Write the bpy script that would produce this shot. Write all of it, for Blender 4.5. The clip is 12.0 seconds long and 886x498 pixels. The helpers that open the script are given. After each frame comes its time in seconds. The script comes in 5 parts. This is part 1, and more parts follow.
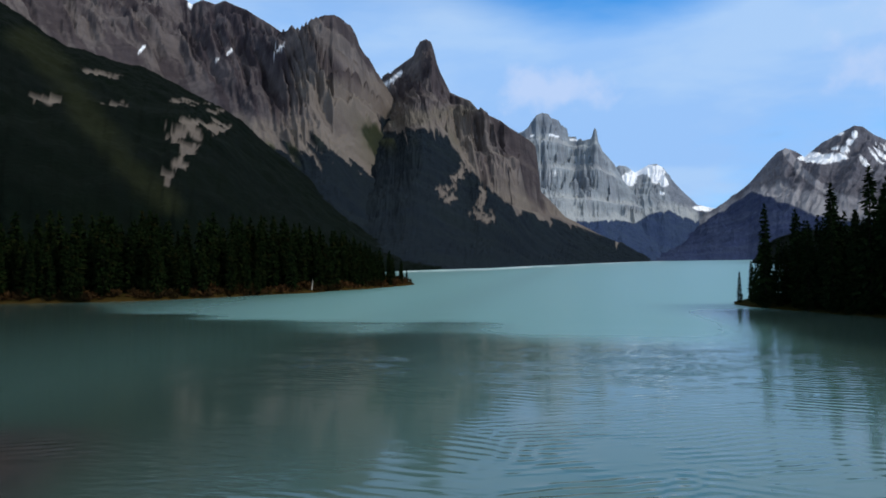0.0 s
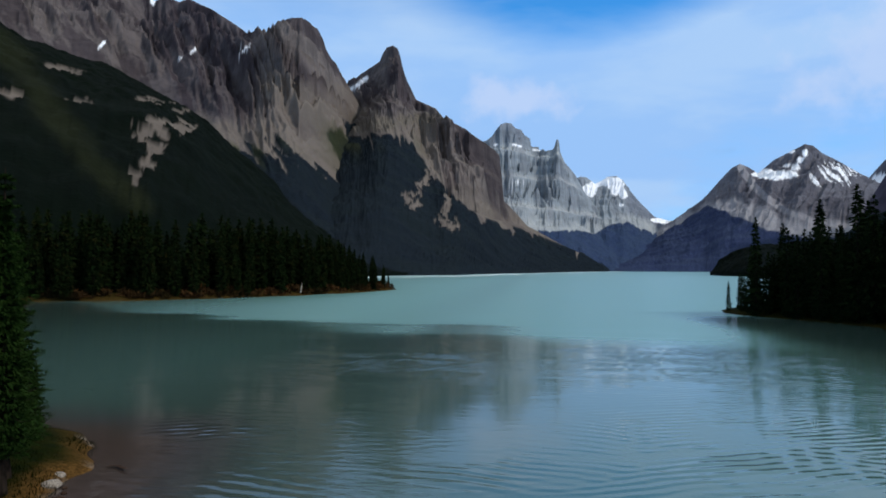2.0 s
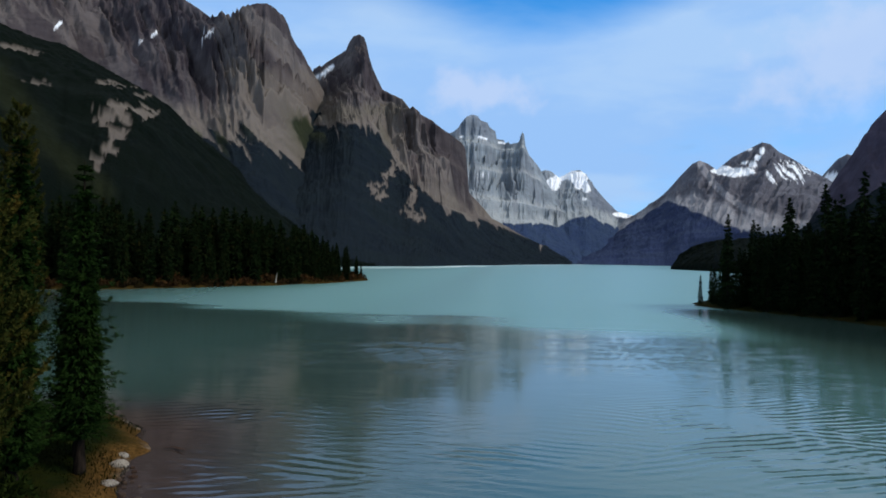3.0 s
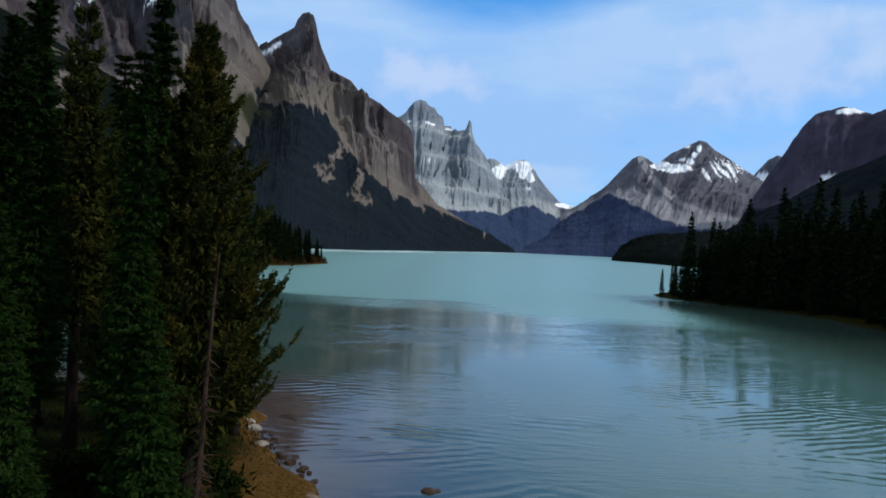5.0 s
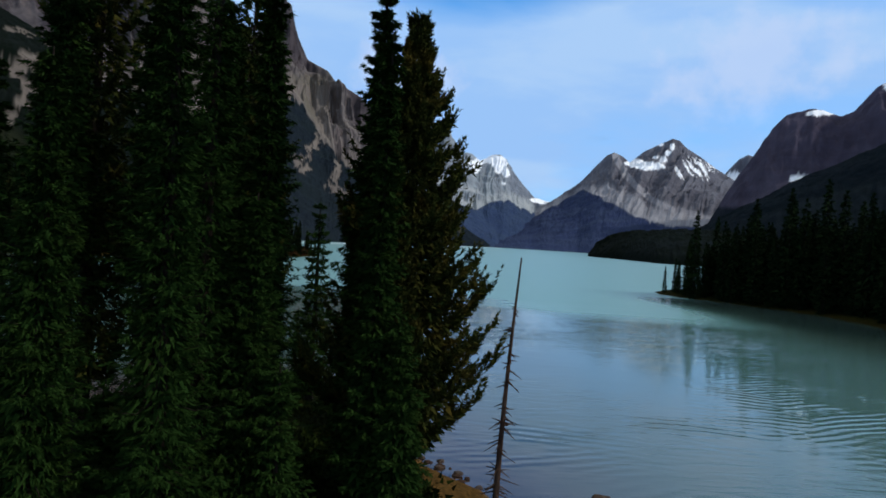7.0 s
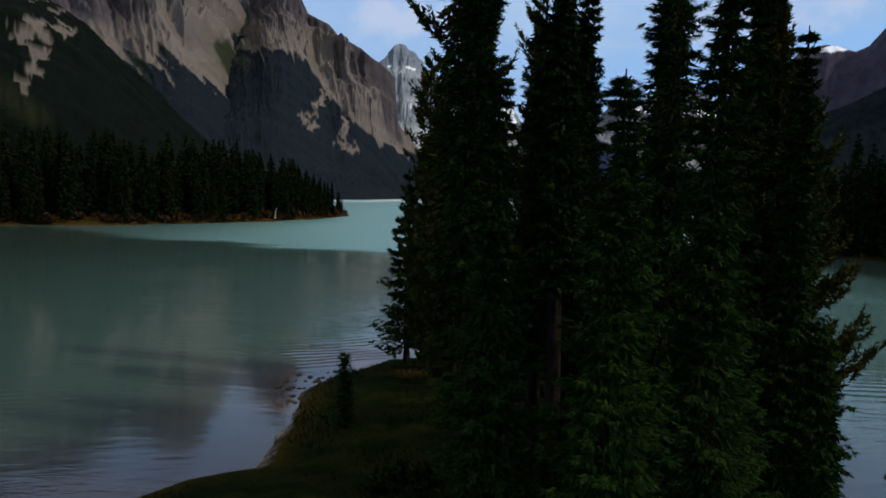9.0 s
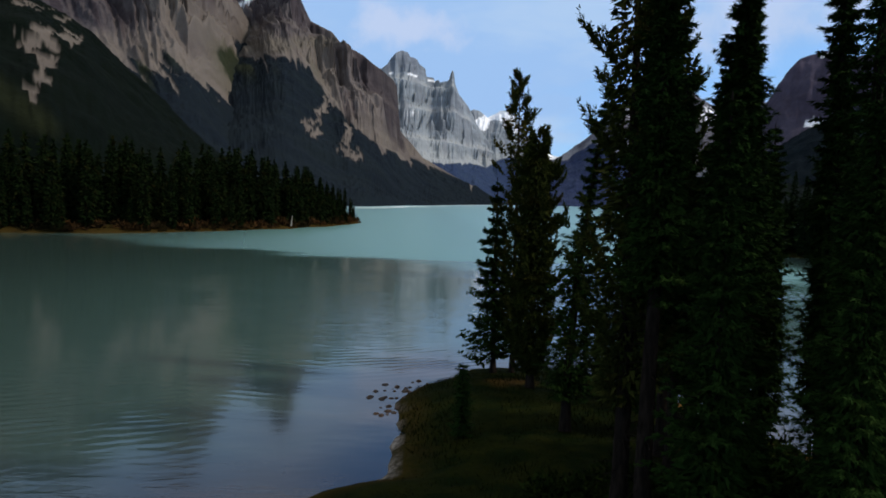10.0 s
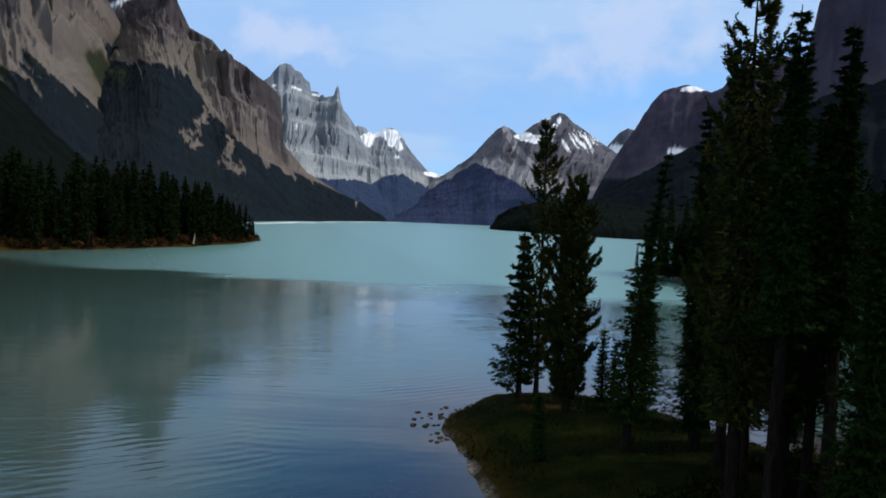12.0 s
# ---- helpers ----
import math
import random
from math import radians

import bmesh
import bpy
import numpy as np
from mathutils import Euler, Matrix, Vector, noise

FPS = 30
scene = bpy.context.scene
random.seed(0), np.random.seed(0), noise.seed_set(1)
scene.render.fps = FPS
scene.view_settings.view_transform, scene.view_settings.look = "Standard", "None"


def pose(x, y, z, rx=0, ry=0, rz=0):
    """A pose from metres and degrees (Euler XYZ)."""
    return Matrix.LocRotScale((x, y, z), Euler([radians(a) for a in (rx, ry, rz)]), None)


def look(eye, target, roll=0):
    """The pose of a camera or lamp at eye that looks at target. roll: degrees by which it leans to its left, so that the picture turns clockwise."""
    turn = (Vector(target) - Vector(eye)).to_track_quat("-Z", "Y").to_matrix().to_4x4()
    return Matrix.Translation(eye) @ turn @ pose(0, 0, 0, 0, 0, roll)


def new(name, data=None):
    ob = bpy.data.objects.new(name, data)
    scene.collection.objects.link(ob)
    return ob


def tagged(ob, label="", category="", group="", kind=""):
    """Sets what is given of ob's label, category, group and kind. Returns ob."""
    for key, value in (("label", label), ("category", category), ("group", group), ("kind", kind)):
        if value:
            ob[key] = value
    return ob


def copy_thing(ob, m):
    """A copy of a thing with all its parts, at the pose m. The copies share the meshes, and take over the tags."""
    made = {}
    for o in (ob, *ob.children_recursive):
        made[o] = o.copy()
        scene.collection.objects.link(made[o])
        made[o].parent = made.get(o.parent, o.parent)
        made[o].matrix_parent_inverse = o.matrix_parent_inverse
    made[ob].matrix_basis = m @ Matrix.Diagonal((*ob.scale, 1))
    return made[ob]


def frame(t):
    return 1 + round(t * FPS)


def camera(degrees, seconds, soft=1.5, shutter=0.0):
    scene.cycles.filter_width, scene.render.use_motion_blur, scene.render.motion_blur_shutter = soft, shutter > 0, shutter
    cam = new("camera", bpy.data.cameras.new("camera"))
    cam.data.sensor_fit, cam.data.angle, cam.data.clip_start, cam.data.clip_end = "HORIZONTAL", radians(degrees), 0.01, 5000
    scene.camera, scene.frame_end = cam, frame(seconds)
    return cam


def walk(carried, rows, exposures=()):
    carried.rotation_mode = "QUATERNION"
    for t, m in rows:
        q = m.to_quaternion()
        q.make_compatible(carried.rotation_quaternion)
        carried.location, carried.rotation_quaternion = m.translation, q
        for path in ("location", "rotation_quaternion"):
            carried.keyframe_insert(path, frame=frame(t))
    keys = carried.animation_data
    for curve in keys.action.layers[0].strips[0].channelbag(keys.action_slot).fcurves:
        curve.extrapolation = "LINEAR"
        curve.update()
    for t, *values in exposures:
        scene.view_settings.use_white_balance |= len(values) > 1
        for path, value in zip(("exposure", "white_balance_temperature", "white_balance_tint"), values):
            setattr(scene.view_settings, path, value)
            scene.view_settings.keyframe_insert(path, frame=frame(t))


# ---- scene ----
cam = camera(66.0, 12.0, soft=1.75)
# seconds, x, y, z, heading, tilt, lean
ROWS = [
    (0, 17.69, 10.74, 8.51, 11.27, 1.07, 0.83),
    (0.5, 15.59, 9.17, 8.46, 10.81, 1.41, 0.75),
    (1, 13.54, 7.81, 8.40, 10.14, 1.58, 0.54),
    (1.5, 11.79, 6.94, 8.30, 9.17, 1.60, 0.20),
    (2, 10.10, 6.07, 8.22, 7.93, 1.62, -0.26),
    (2.5, 8.53, 5.11, 8.19, 6.42, 1.34, -0.59),
    (3, 6.81, 4.03, 8.21, 4.88, 0.93, -0.88),
    (5, 0.00, 0.00, 8.31, 0.00, -0.16, -2.67),
    (5.5, -1.72, -0.25, 8.25, -0.99, -0.06, -3.90),
    (6, -3.49, -0.11, 8.17, -2.10, 0.01, -4.36),
    (6.5, -5.00, 0.37, 8.17, -2.46, -0.18, -4.21),
    (7, -6.67, 0.80, 8.19, -2.26, -0.59, -3.52),
    (7.2, -7.41, 0.90, 8.20, -2.05, -0.91, -3.17),
    (8.8, -14.99, 1.50, 8.95, -1.81, -4.35, -1.58),
    (9, -15.86, 1.59, 8.99, -1.76, -4.56, -1.50),
    (9.5, -17.85, 1.71, 9.07, -0.70, -4.44, -1.56),
    (10, -20.00, 1.43, 9.12, -1.65, -4.04, -1.38),
    (10.5, -21.85, 1.23, 9.40, -4.37, -3.88, -1.42),
    (11, -23.79, 0.83, 9.60, -7.04, -3.43, -1.73),
    (11.5, -25.71, 0.39, 9.80, -9.28, -2.90, -1.83),
    (12, -27.73, 0.08, 9.96, -11.44, -2.35, -2.29),
]
walk(cam, [(t, pose(x, y, z, 90 + tilt, 0, turn) @ pose(0, 0, 0, 0, 0, -lean)) for t, x, y, z, turn, tilt, lean in ROWS],
     exposures=[(0, 0.0, 6300, 8), (6, 0.0, 6300, 7), (7.2, 0.0, 6350, 8), (9, -0.14, 6850, 10), (10, -0.02, 6750, 10), (11, 0.02, 6600, 10), (12, 0.03, 6550, 9)])

# ---------------------------------------------------------------- light
SUN_AZ, SUN_EL = 106.0, 36.0          # compass bearing clockwise from +y, height above the horizon
world = bpy.data.worlds.new("sky")
scene.world = world
world.use_nodes = True
wt = world.node_tree
wt.nodes.clear()


def wn(kind, **props):
    n = wt.nodes.new(kind)
    for k, v in props.items():
        n.inputs[k].default_value = v
    return n


sky_tex = wt.nodes.new("ShaderNodeTexSky")
sky_tex.sky_type = "NISHITA"
sky_tex.sun_disc = False
sky_tex.sun_elevation = radians(SUN_EL)
sky_tex.sun_rotation = radians(SUN_AZ)
sky_tex.altitude = 1700
w_coord = wt.nodes.new("ShaderNodeTexCoord")
w_map = wt.nodes.new("ShaderNodeMapping")
w_map.inputs["Scale"].default_value = (1.0, 1.0, 3.2)
w_map.inputs["Location"].default_value = (0.35, 0.1, 0.4)
wt.links.new(w_coord.outputs["Generated"], w_map.inputs["Vector"])
w_noise = wn("ShaderNodeTexNoise", Scale=2.1, Detail=7.0, Roughness=0.52, Distortion=0.3)
wt.links.new(w_map.outputs["Vector"], w_noise.inputs["Vector"])
w_sep = wt.nodes.new("ShaderNodeSeparateXYZ")
wt.links.new(w_coord.outputs["Generated"], w_sep.inputs["Vector"])
w_el = wt.nodes.new("ShaderNodeValToRGB")
for k, (at_z, cover) in enumerate([(0.0, 0.97), (0.27, 0.92), (0.36, 0.72), (0.46, 0.72), (0.62, 0.85)]):
    stop = w_el.color_ramp.elements[k] if k < 2 else w_el.color_ramp.elements.new(at_z)
    stop.position, stop.color = at_z, (cover, cover, cover, 1)
wt.links.new(w_sep.outputs["Z"], w_el.inputs["Fac"])
w_nm = wt.nodes.new("ShaderNodeMapRange")
w_nm.inputs["From Min"].default_value, w_nm.inputs["From Max"].default_value = 0.3, 0.7
w_nm.inputs["To Min"].default_value, w_nm.inputs["To Max"].default_value = -0.28, 0.6
wt.links.new(w_noise.outputs["Fac"], w_nm.inputs["Value"])
w_squash = wt.nodes.new("ShaderNodeVectorMath")
w_squash.operation = "NORMALIZE"
wt.links.new(w_coord.outputs["Generated"], w_squash.inputs[0])
w_off = wt.nodes.new("ShaderNodeVectorMath")
w_off.operation = "SUBTRACT"
w_off.inputs[1].default_value = (0.055, 0.912, 0.385)
wt.links.new(w_squash.outputs[0], w_off.inputs[0])
w_oval = wt.nodes.new("ShaderNodeVectorMath")
w_oval.operation = "DIVIDE"
w_oval.inputs[1].default_value = (0.23, 0.6, 0.088)
wt.links.new(w_off.outputs[0], w_oval.inputs[0])
w_span = wt.nodes.new("ShaderNodeVectorMath")
w_span.operation = "LENGTH"
wt.links.new(w_oval.outputs[0], w_span.inputs[0])
w_gap = wt.nodes.new("ShaderNodeMapRange")
w_gap.interpolation_type = "SMOOTHSTEP"
w_gap.inputs["From Min"].default_value, w_gap.inputs["From Max"].default_value = 1.25, 0.45
w_gap.inputs["To Min"].default_value, w_gap.inputs["To Max"].default_value = 0.0, -0.95
wt.links.new(w_span.outputs["Value"], w_gap.inputs["Value"])
w_sum = wt.nodes.new("ShaderNodeMath")
w_sum.operation = "ADD"
wt.links.new(w_el.outputs[0], w_sum.inputs[0])
wt.links.new(w_gap.outputs[0], w_sum.inputs[1])
w_add = wt.nodes.new("ShaderNodeMath")
w_add.operation, w_add.use_clamp = "ADD", True
wt.links.new(w_sum.outputs[0], w_add.inputs[0])
wt.links.new(w_nm.outputs[0], w_add.inputs[1])
w_blue = wt.nodes.new("ShaderNodeMix")
w_blue.data_type, w_blue.blend_type = "RGBA", "MULTIPLY"
w_blue.inputs["Factor"].default_value = 1.0
SKY = 0.14
w_blue.inputs["B"].default_value = (SKY * 0.34, SKY * 1.1, SKY * 1.65, 1)
wt.links.new(sky_tex.outputs["Color"], w_blue.inputs["A"])
w_mix = wt.nodes.new("ShaderNodeMix")
w_mix.data_type = "RGBA"
w_tone = wt.nodes.new("ShaderNodeMix")
w_tone.data_type = "RGBA"
w_tone.inputs["A"].default_value = (0.335, 0.55, 0.92, 1)
w_tone.inputs["B"].default_value = (0.415, 0.61, 0.92, 1)
w_puff = wn("ShaderNodeTexNoise", Scale=4.2, Detail=6.0, Roughness=0.5, Distortion=0.2)
wt.links.new(w_map.outputs["Vector"], w_puff.inputs["Vector"])
w_pm = wt.nodes.new("ShaderNodeMapRange")
w_pm.interpolation_type = "SMOOTHSTEP"
w_pm.inputs["From Min"].default_value, w_pm.inputs["From Max"].default_value = 0.42, 0.64
wt.links.new(w_puff.outputs["Fac"], w_pm.inputs["Value"])
wt.links.new(w_pm.outputs[0], w_tone.inputs["Factor"])
w_high = wt.nodes.new("ShaderNodeMapRange")
w_high.inputs["From Min"].default_value, w_high.inputs["From Max"].default_value = 0.32, 0.62
wt.links.new(w_sep.outputs["Z"], w_high.inputs["Value"])
w_cloud = w_tone.outputs["Result"]
for centre, wide, much in (((-0.039, 0.970, 0.239), (0.085, 0.3, 0.034), 1.0), ((0.431, 0.867, 0.252), (0.13, 0.3, 0.075), 0.85), ((0.254, 0.954, 0.159), (0.03, 0.3, 0.010), 0.5)):
    w_from = wt.nodes.new("ShaderNodeVectorMath")
    w_from.operation = "SUBTRACT"
    w_from.inputs[1].default_value = centre
    wt.links.new(w_squash.outputs[0], w_from.inputs[0])
    w_fit = wt.nodes.new("ShaderNodeVectorMath")
    w_fit.operation = "DIVIDE"
    w_fit.inputs[1].default_value = wide
    wt.links.new(w_from.outputs[0], w_fit.inputs[0])
    w_len = wt.nodes.new("ShaderNodeVectorMath")
    w_len.operation = "LENGTH"
    wt.links.new(w_fit.outputs[0], w_len.inputs[0])
    w_rag = wn("ShaderNodeTexNoise", Scale=17.0, Detail=5.0, Roughness=0.55)
    wt.links.new(w_coord.outputs["Generated"], w_rag.inputs["Vector"])
    w_far = wt.nodes.new("ShaderNodeMath")
    w_far.operation = "MULTIPLY_ADD"
    w_far.inputs[1].default_value = 2.4
    wt.links.new(w_rag.outputs["Fac"], w_far.inputs[0])
    wt.links.new(w_len.outputs["Value"], w_far.inputs[2])
    w_body = wt.nodes.new("ShaderNodeMapRange")
    w_body.interpolation_type = "SMOOTHSTEP"
    w_body.inputs["From Min"].default_value, w_body.inputs["From Max"].default_value = 2.25, 1.45
    w_body.inputs["To Max"].default_value = 0.75 * much
    wt.links.new(w_far.outputs[0], w_body.inputs["Value"])
    w_white = wt.nodes.new("ShaderNodeMix")
    w_white.data_type = "RGBA"
    w_white.inputs["B"].default_value = (0.56, 0.67, 0.92, 1) if much > 0.6 else (0.33, 0.47, 0.72, 1)
    wt.links.new(w_body.outputs[0], w_white.inputs["Factor"])
    wt.links.new(w_cloud, w_white.inputs["A"])
    w_cloud = w_white.outputs["Result"]
w_over = wt.nodes.new("ShaderNodeMix")
w_over.data_type = "RGBA"
w_over.inputs["B"].default_value = (0.62, 0.65, 0.665, 1)
wt.links.new(w_high.outputs[0], w_over.inputs["Factor"])
wt.links.new(w_cloud, w_over.inputs["A"])
wt.links.new(w_over.outputs["Result"], w_mix.inputs["B"])
wt.links.new(w_add.outputs[0], w_mix.inputs["Factor"])
wt.links.new(w_blue.outputs["Result"], w_mix.inputs["A"])
w_bg = wn("ShaderNodeBackground", Strength=1.0)
wt.links.new(w_mix.outputs["Result"], w_bg.inputs["Color"])
w_out = wt.nodes.new("ShaderNodeOutputWorld")
wt.links.new(w_bg.outputs["Background"], w_out.inputs["Surface"])

sun = new("sun", bpy.data.lights.new("sun", "SUN"))
sun.data.energy, sun.data.angle, sun.data.color = 2.3, radians(4), (1.0, 0.925, 0.84)
sa, se = radians(SUN_AZ), radians(SUN_EL)
sun.matrix_world = look((0, 0, 60), (-math.sin(sa) * math.cos(se) * 50, -math.cos(sa) * math.cos(se) * 50, 60 - math.sin(se) * 50))

# ---------------------------------------------------------------- noise on arrays
def lattice(ix, iy, seed):
    v = (ix.astype(np.int64) * 374761393 + iy.astype(np.int64) * 668265263 + seed * 974711) & 0xFFFFFFFF
    v = ((v ^ (v >> 13)) * 1274126177) & 0xFFFFFFFF
    v = ((v ^ (v >> 16)) * 2246822519) & 0xFFFFFFFF
    return ((v ^ (v >> 15)) & 0xFFFFFF) / float(0xFFFFFF)


def vnoise(x, y, seed=0):
    x, y = np.broadcast_arrays(np.asarray(x, float), np.asarray(y, float))
    ix, iy = np.floor(x), np.floor(y)
    fx, fy = x - ix, y - iy
    fx, fy = fx * fx * fx * (fx * (fx * 6 - 15) + 10), fy * fy * fy * (fy * (fy * 6 - 15) + 10)
    ix, iy = ix.astype(np.int64), iy.astype(np.int64)
    a, b = lattice(ix, iy, seed), lattice(ix + 1, iy, seed)
    c, d = lattice(ix, iy + 1, seed), lattice(ix + 1, iy + 1, seed)
    return (a + (b - a) * fx) * (1 - fy) + (c + (d - c) * fx) * fy


def fbm(x, y, seed=0, octaves=5, gain=0.5):
    total, amp, norm = 0.0, 1.0, 0.0
    for k in range(octaves):
        total = total + amp * (vnoise(x, y, seed + k * 17) * 2 - 1)
        norm, amp, x, y = norm + amp, amp * gain, x * 2.03 + 5.1, y * 2.03 + 3.7
    return total / norm


def ridged(x, y, seed=0, octaves=4, gain=0.5):
    total, amp, norm = 0.0, 1.0, 0.0
    for k in range(octaves):
        total = total + amp * (1 - np.abs(vnoise(x, y, seed + k * 13) * 2 - 1))
        norm, amp, x, y = norm + amp, amp * gain, x * 2.07 + 1.3, y * 2.07 + 8.9
    return total / norm


def step(a, b, x):
    k = np.clip((x - a) / (b - a), 0, 1)
    return k * k * (3 - 2 * k)


def along(table, x):
    return np.interp(x, [p[0] for p in table], [p[1] for p in table])


def mesh_of(name, verts, faces, smooth=True):
    me = bpy.data.meshes.new(name)
    verts, faces = np.asarray(verts, np.float32), np.asarray(faces, np.int32)
    k = faces.shape[1]
    me.vertices.add(len(verts))
    me.vertices.foreach_set("co", verts.ravel())
    me.loops.add(faces.size)
    me.loops.foreach_set("vertex_index", faces.ravel())
    me.polygons.add(len(faces))
    me.polygons.foreach_set("loop_start", np.arange(len(faces), dtype=np.int32) * k)
    me.polygons.foreach_set("use_smooth", np.full(len(faces), smooth))
    me.update(calc_edges=True)
    return me


def paint(me, key, values):
    at = me.attributes.new(key, "FLOAT_COLOR", "POINT")
    rgba = np.ones((len(me.vertices), 4), np.float32)
    rgba[:, : values.shape[1]] = values
    at.data.foreach_set("color", rgba.ravel())


def grid_faces(nu, nv):
    i, j = np.meshgrid(np.arange(nu - 1), np.arange(nv - 1), indexing="ij")
    a = (i * nv + j).ravel()
    return np.stack([a, a + nv, a + nv + 1, a + 1], 1)


def part(name, me, material, parent, label=""):
    ob = new(name, me)
    if material and not me.materials:
        me.materials.append(material)
    ob.parent = parent
    return tagged(ob, label)


# ---------------------------------------------------------------- materials
class Nodes:
    """A small builder for node materials."""

    def __init__(self, name):
        self.mat = bpy.data.materials.new(name)
        self.mat.use_nodes = True
        self.t = self.mat.node_tree
        self.bsdf = self.t.nodes["Principled BSDF"]
        self.coord = self.t.nodes.new("ShaderNodeTexCoord").outputs["Object"]

    def put(self, socket, value):
        if isinstance(value, bpy.types.NodeSocket):
            self.t.links.new(value, socket)
        else:
            socket.default_value = value

    def scaled(self, sx, sy, sz):
        n = self.t.nodes.new("ShaderNodeMapping")
        n.inputs["Scale"].default_value = (sx, sy, sz)
        self.t.links.new(self.coord, n.inputs["Vector"])
        return n.outputs["Vector"]

    def noise(self, scale, detail=4.0, rough=0.55, vec=None, distort=0.0):
        n = self.t.nodes.new("ShaderNodeTexNoise")
        n.inputs["Scale"].default_value, n.inputs["Detail"].default_value = scale, detail
        n.inputs["Roughness"].default_value, n.inputs["Distortion"].default_value = rough, distort
        self.t.links.new(vec or self.coord, n.inputs["Vector"])
        return n.outputs["Fac"]

    def ramp(self, value, a, b, lo=0.0, hi=1.0):
        n = self.t.nodes.new("ShaderNodeMapRange")
        n.interpolation_type = "SMOOTHSTEP"
        self.put(n.inputs["Value"], value)
        n.inputs["From Min"].default_value, n.inputs["From Max"].default_value = a, b
        n.inputs["To Min"].default_value, n.inputs["To Max"].default_value = lo, hi
        return n.outputs[0]

    def mix(self, fac, a, b, blend="MIX"):
        n = self.t.nodes.new("ShaderNodeMix")
        n.data_type, n.blend_type = "RGBA", blend
        self.put(n.inputs["Factor"], fac)
        for s, v in (("A", a), ("B", b)):
            self.put(n.inputs[s], (*v, 1) if isinstance(v, tuple) else v)
        return n.outputs["Result"]

    def math(self, op, a, b=0.0, clamp=False):
        n = self.t.nodes.new("ShaderNodeMath")
        n.operation, n.use_clamp = op, clamp
        self.put(n.inputs[0], a)
        self.put(n.inputs[1], b)
        return n.outputs[0]

    def attr(self, key):
        n = self.t.nodes.new("ShaderNodeAttribute")
        n.attribute_name = key
        s = self.t.nodes.new("ShaderNodeSeparateColor")
        self.t.links.new(n.outputs["Color"], s.inputs["Color"])
        return [s.outputs[0], s.outputs[1], s.outputs[2], n.outputs["Alpha"]]

    def random(self):
        return self.t.nodes.new("ShaderNodeObjectInfo").outputs["Random"]

    def island(self):
        return self.t.nodes.new("ShaderNodeNewGeometry").outputs["Random Per Island"]

    def bump(self, height, strength, distance, after=None):
        n = self.t.nodes.new("ShaderNodeBump")
        self.put(n.inputs["Strength"], strength)
        n.inputs["Distance"].default_value = distance
        self.t.links.new(height, n.inputs["Height"])
        if after:
            self.t.links.new(after, n.inputs["Normal"])
        return n.outputs["Normal"]

    def done(self, color, rough, normal=None, spec=0.3):
        self.put(self.bsdf.inputs["Base Color"], (*color, 1) if isinstance(color, tuple) else color)
        self.put(self.bsdf.inputs["Roughness"], rough)
        self.bsdf.inputs["Specular IOR Level"].default_value = spec
        if normal:
            self.t.links.new(normal, self.bsdf.inputs["Normal"])
        return self.mat


def mountain_material(name, dark, light, scree, wood, grain=1.0, fine=0.3):
    """Bare rock with strata and streaks; woods, scree and snow where the cover layer has them."""
    m = Nodes(name)
    r, g, b, meadow = m.attr("cover")
    big = m.noise(0.006 * grain, 6, 0.6)
    streak = m.noise(0.028 * grain, 6, 0.6, m.scaled(1, 1, 0.2), 0.3)
    strata = m.noise(0.035 * grain, 4, 0.6, m.scaled(0.12, 0.12, 1.0), 0.4)
    rock = m.mix(m.ramp(streak, 0.28, 0.72, 0.15, 0.85), dark, light)
    rock = m.mix(m.ramp(strata, 0.42, 0.62, 0, 0.35), rock, tuple(c * 0.72 for c in dark))
    rock = m.mix(m.ramp(big, 0.4, 0.65, 0, 0.5), rock, tuple(c * 1.08 for c in light))
    loose = m.mix(m.noise(0.12 * grain, 5, 0.6), tuple(c * 0.8 for c in scree), tuple(c * 1.15 for c in scree))
    col = m.mix(g, rock, loose)
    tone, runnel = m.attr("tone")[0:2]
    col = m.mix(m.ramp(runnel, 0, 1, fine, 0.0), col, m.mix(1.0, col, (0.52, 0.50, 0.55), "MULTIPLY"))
    # tone darkens and purples the rock, standing in for shade
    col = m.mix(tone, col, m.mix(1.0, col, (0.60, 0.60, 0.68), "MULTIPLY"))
    crowns = m.noise(0.11, 4, 0.7, m.scaled(1, 1, 0.8))
    stand = m.noise(0.012, 4, 0.6)
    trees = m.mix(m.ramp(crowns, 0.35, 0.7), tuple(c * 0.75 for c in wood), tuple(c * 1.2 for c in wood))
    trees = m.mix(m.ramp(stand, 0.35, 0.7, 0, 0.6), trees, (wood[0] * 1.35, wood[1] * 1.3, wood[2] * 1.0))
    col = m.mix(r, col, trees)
    col = m.mix(meadow, col, m.mix(crowns, (0.020, 0.026, 0.009), (0.075, 0.080, 0.030)))
    col = m.mix(b, col, (0.88, 0.90, 0.94))
    bare = m.math("SUBTRACT", 1.0, r)
    rocky = m.bump(streak, m.math("MULTIPLY", bare, 0.5), 12.0)
    rocky = m.bump(strata, m.math("MULTIPLY", bare, 0.35), 6.0, rocky)
    leafy = m.bump(crowns, m.math("ADD", m.math("MULTIPLY", r, 0.2), 0.15), 7.0, rocky)
    return m.done(col, 0.95, leafy, 0.03)


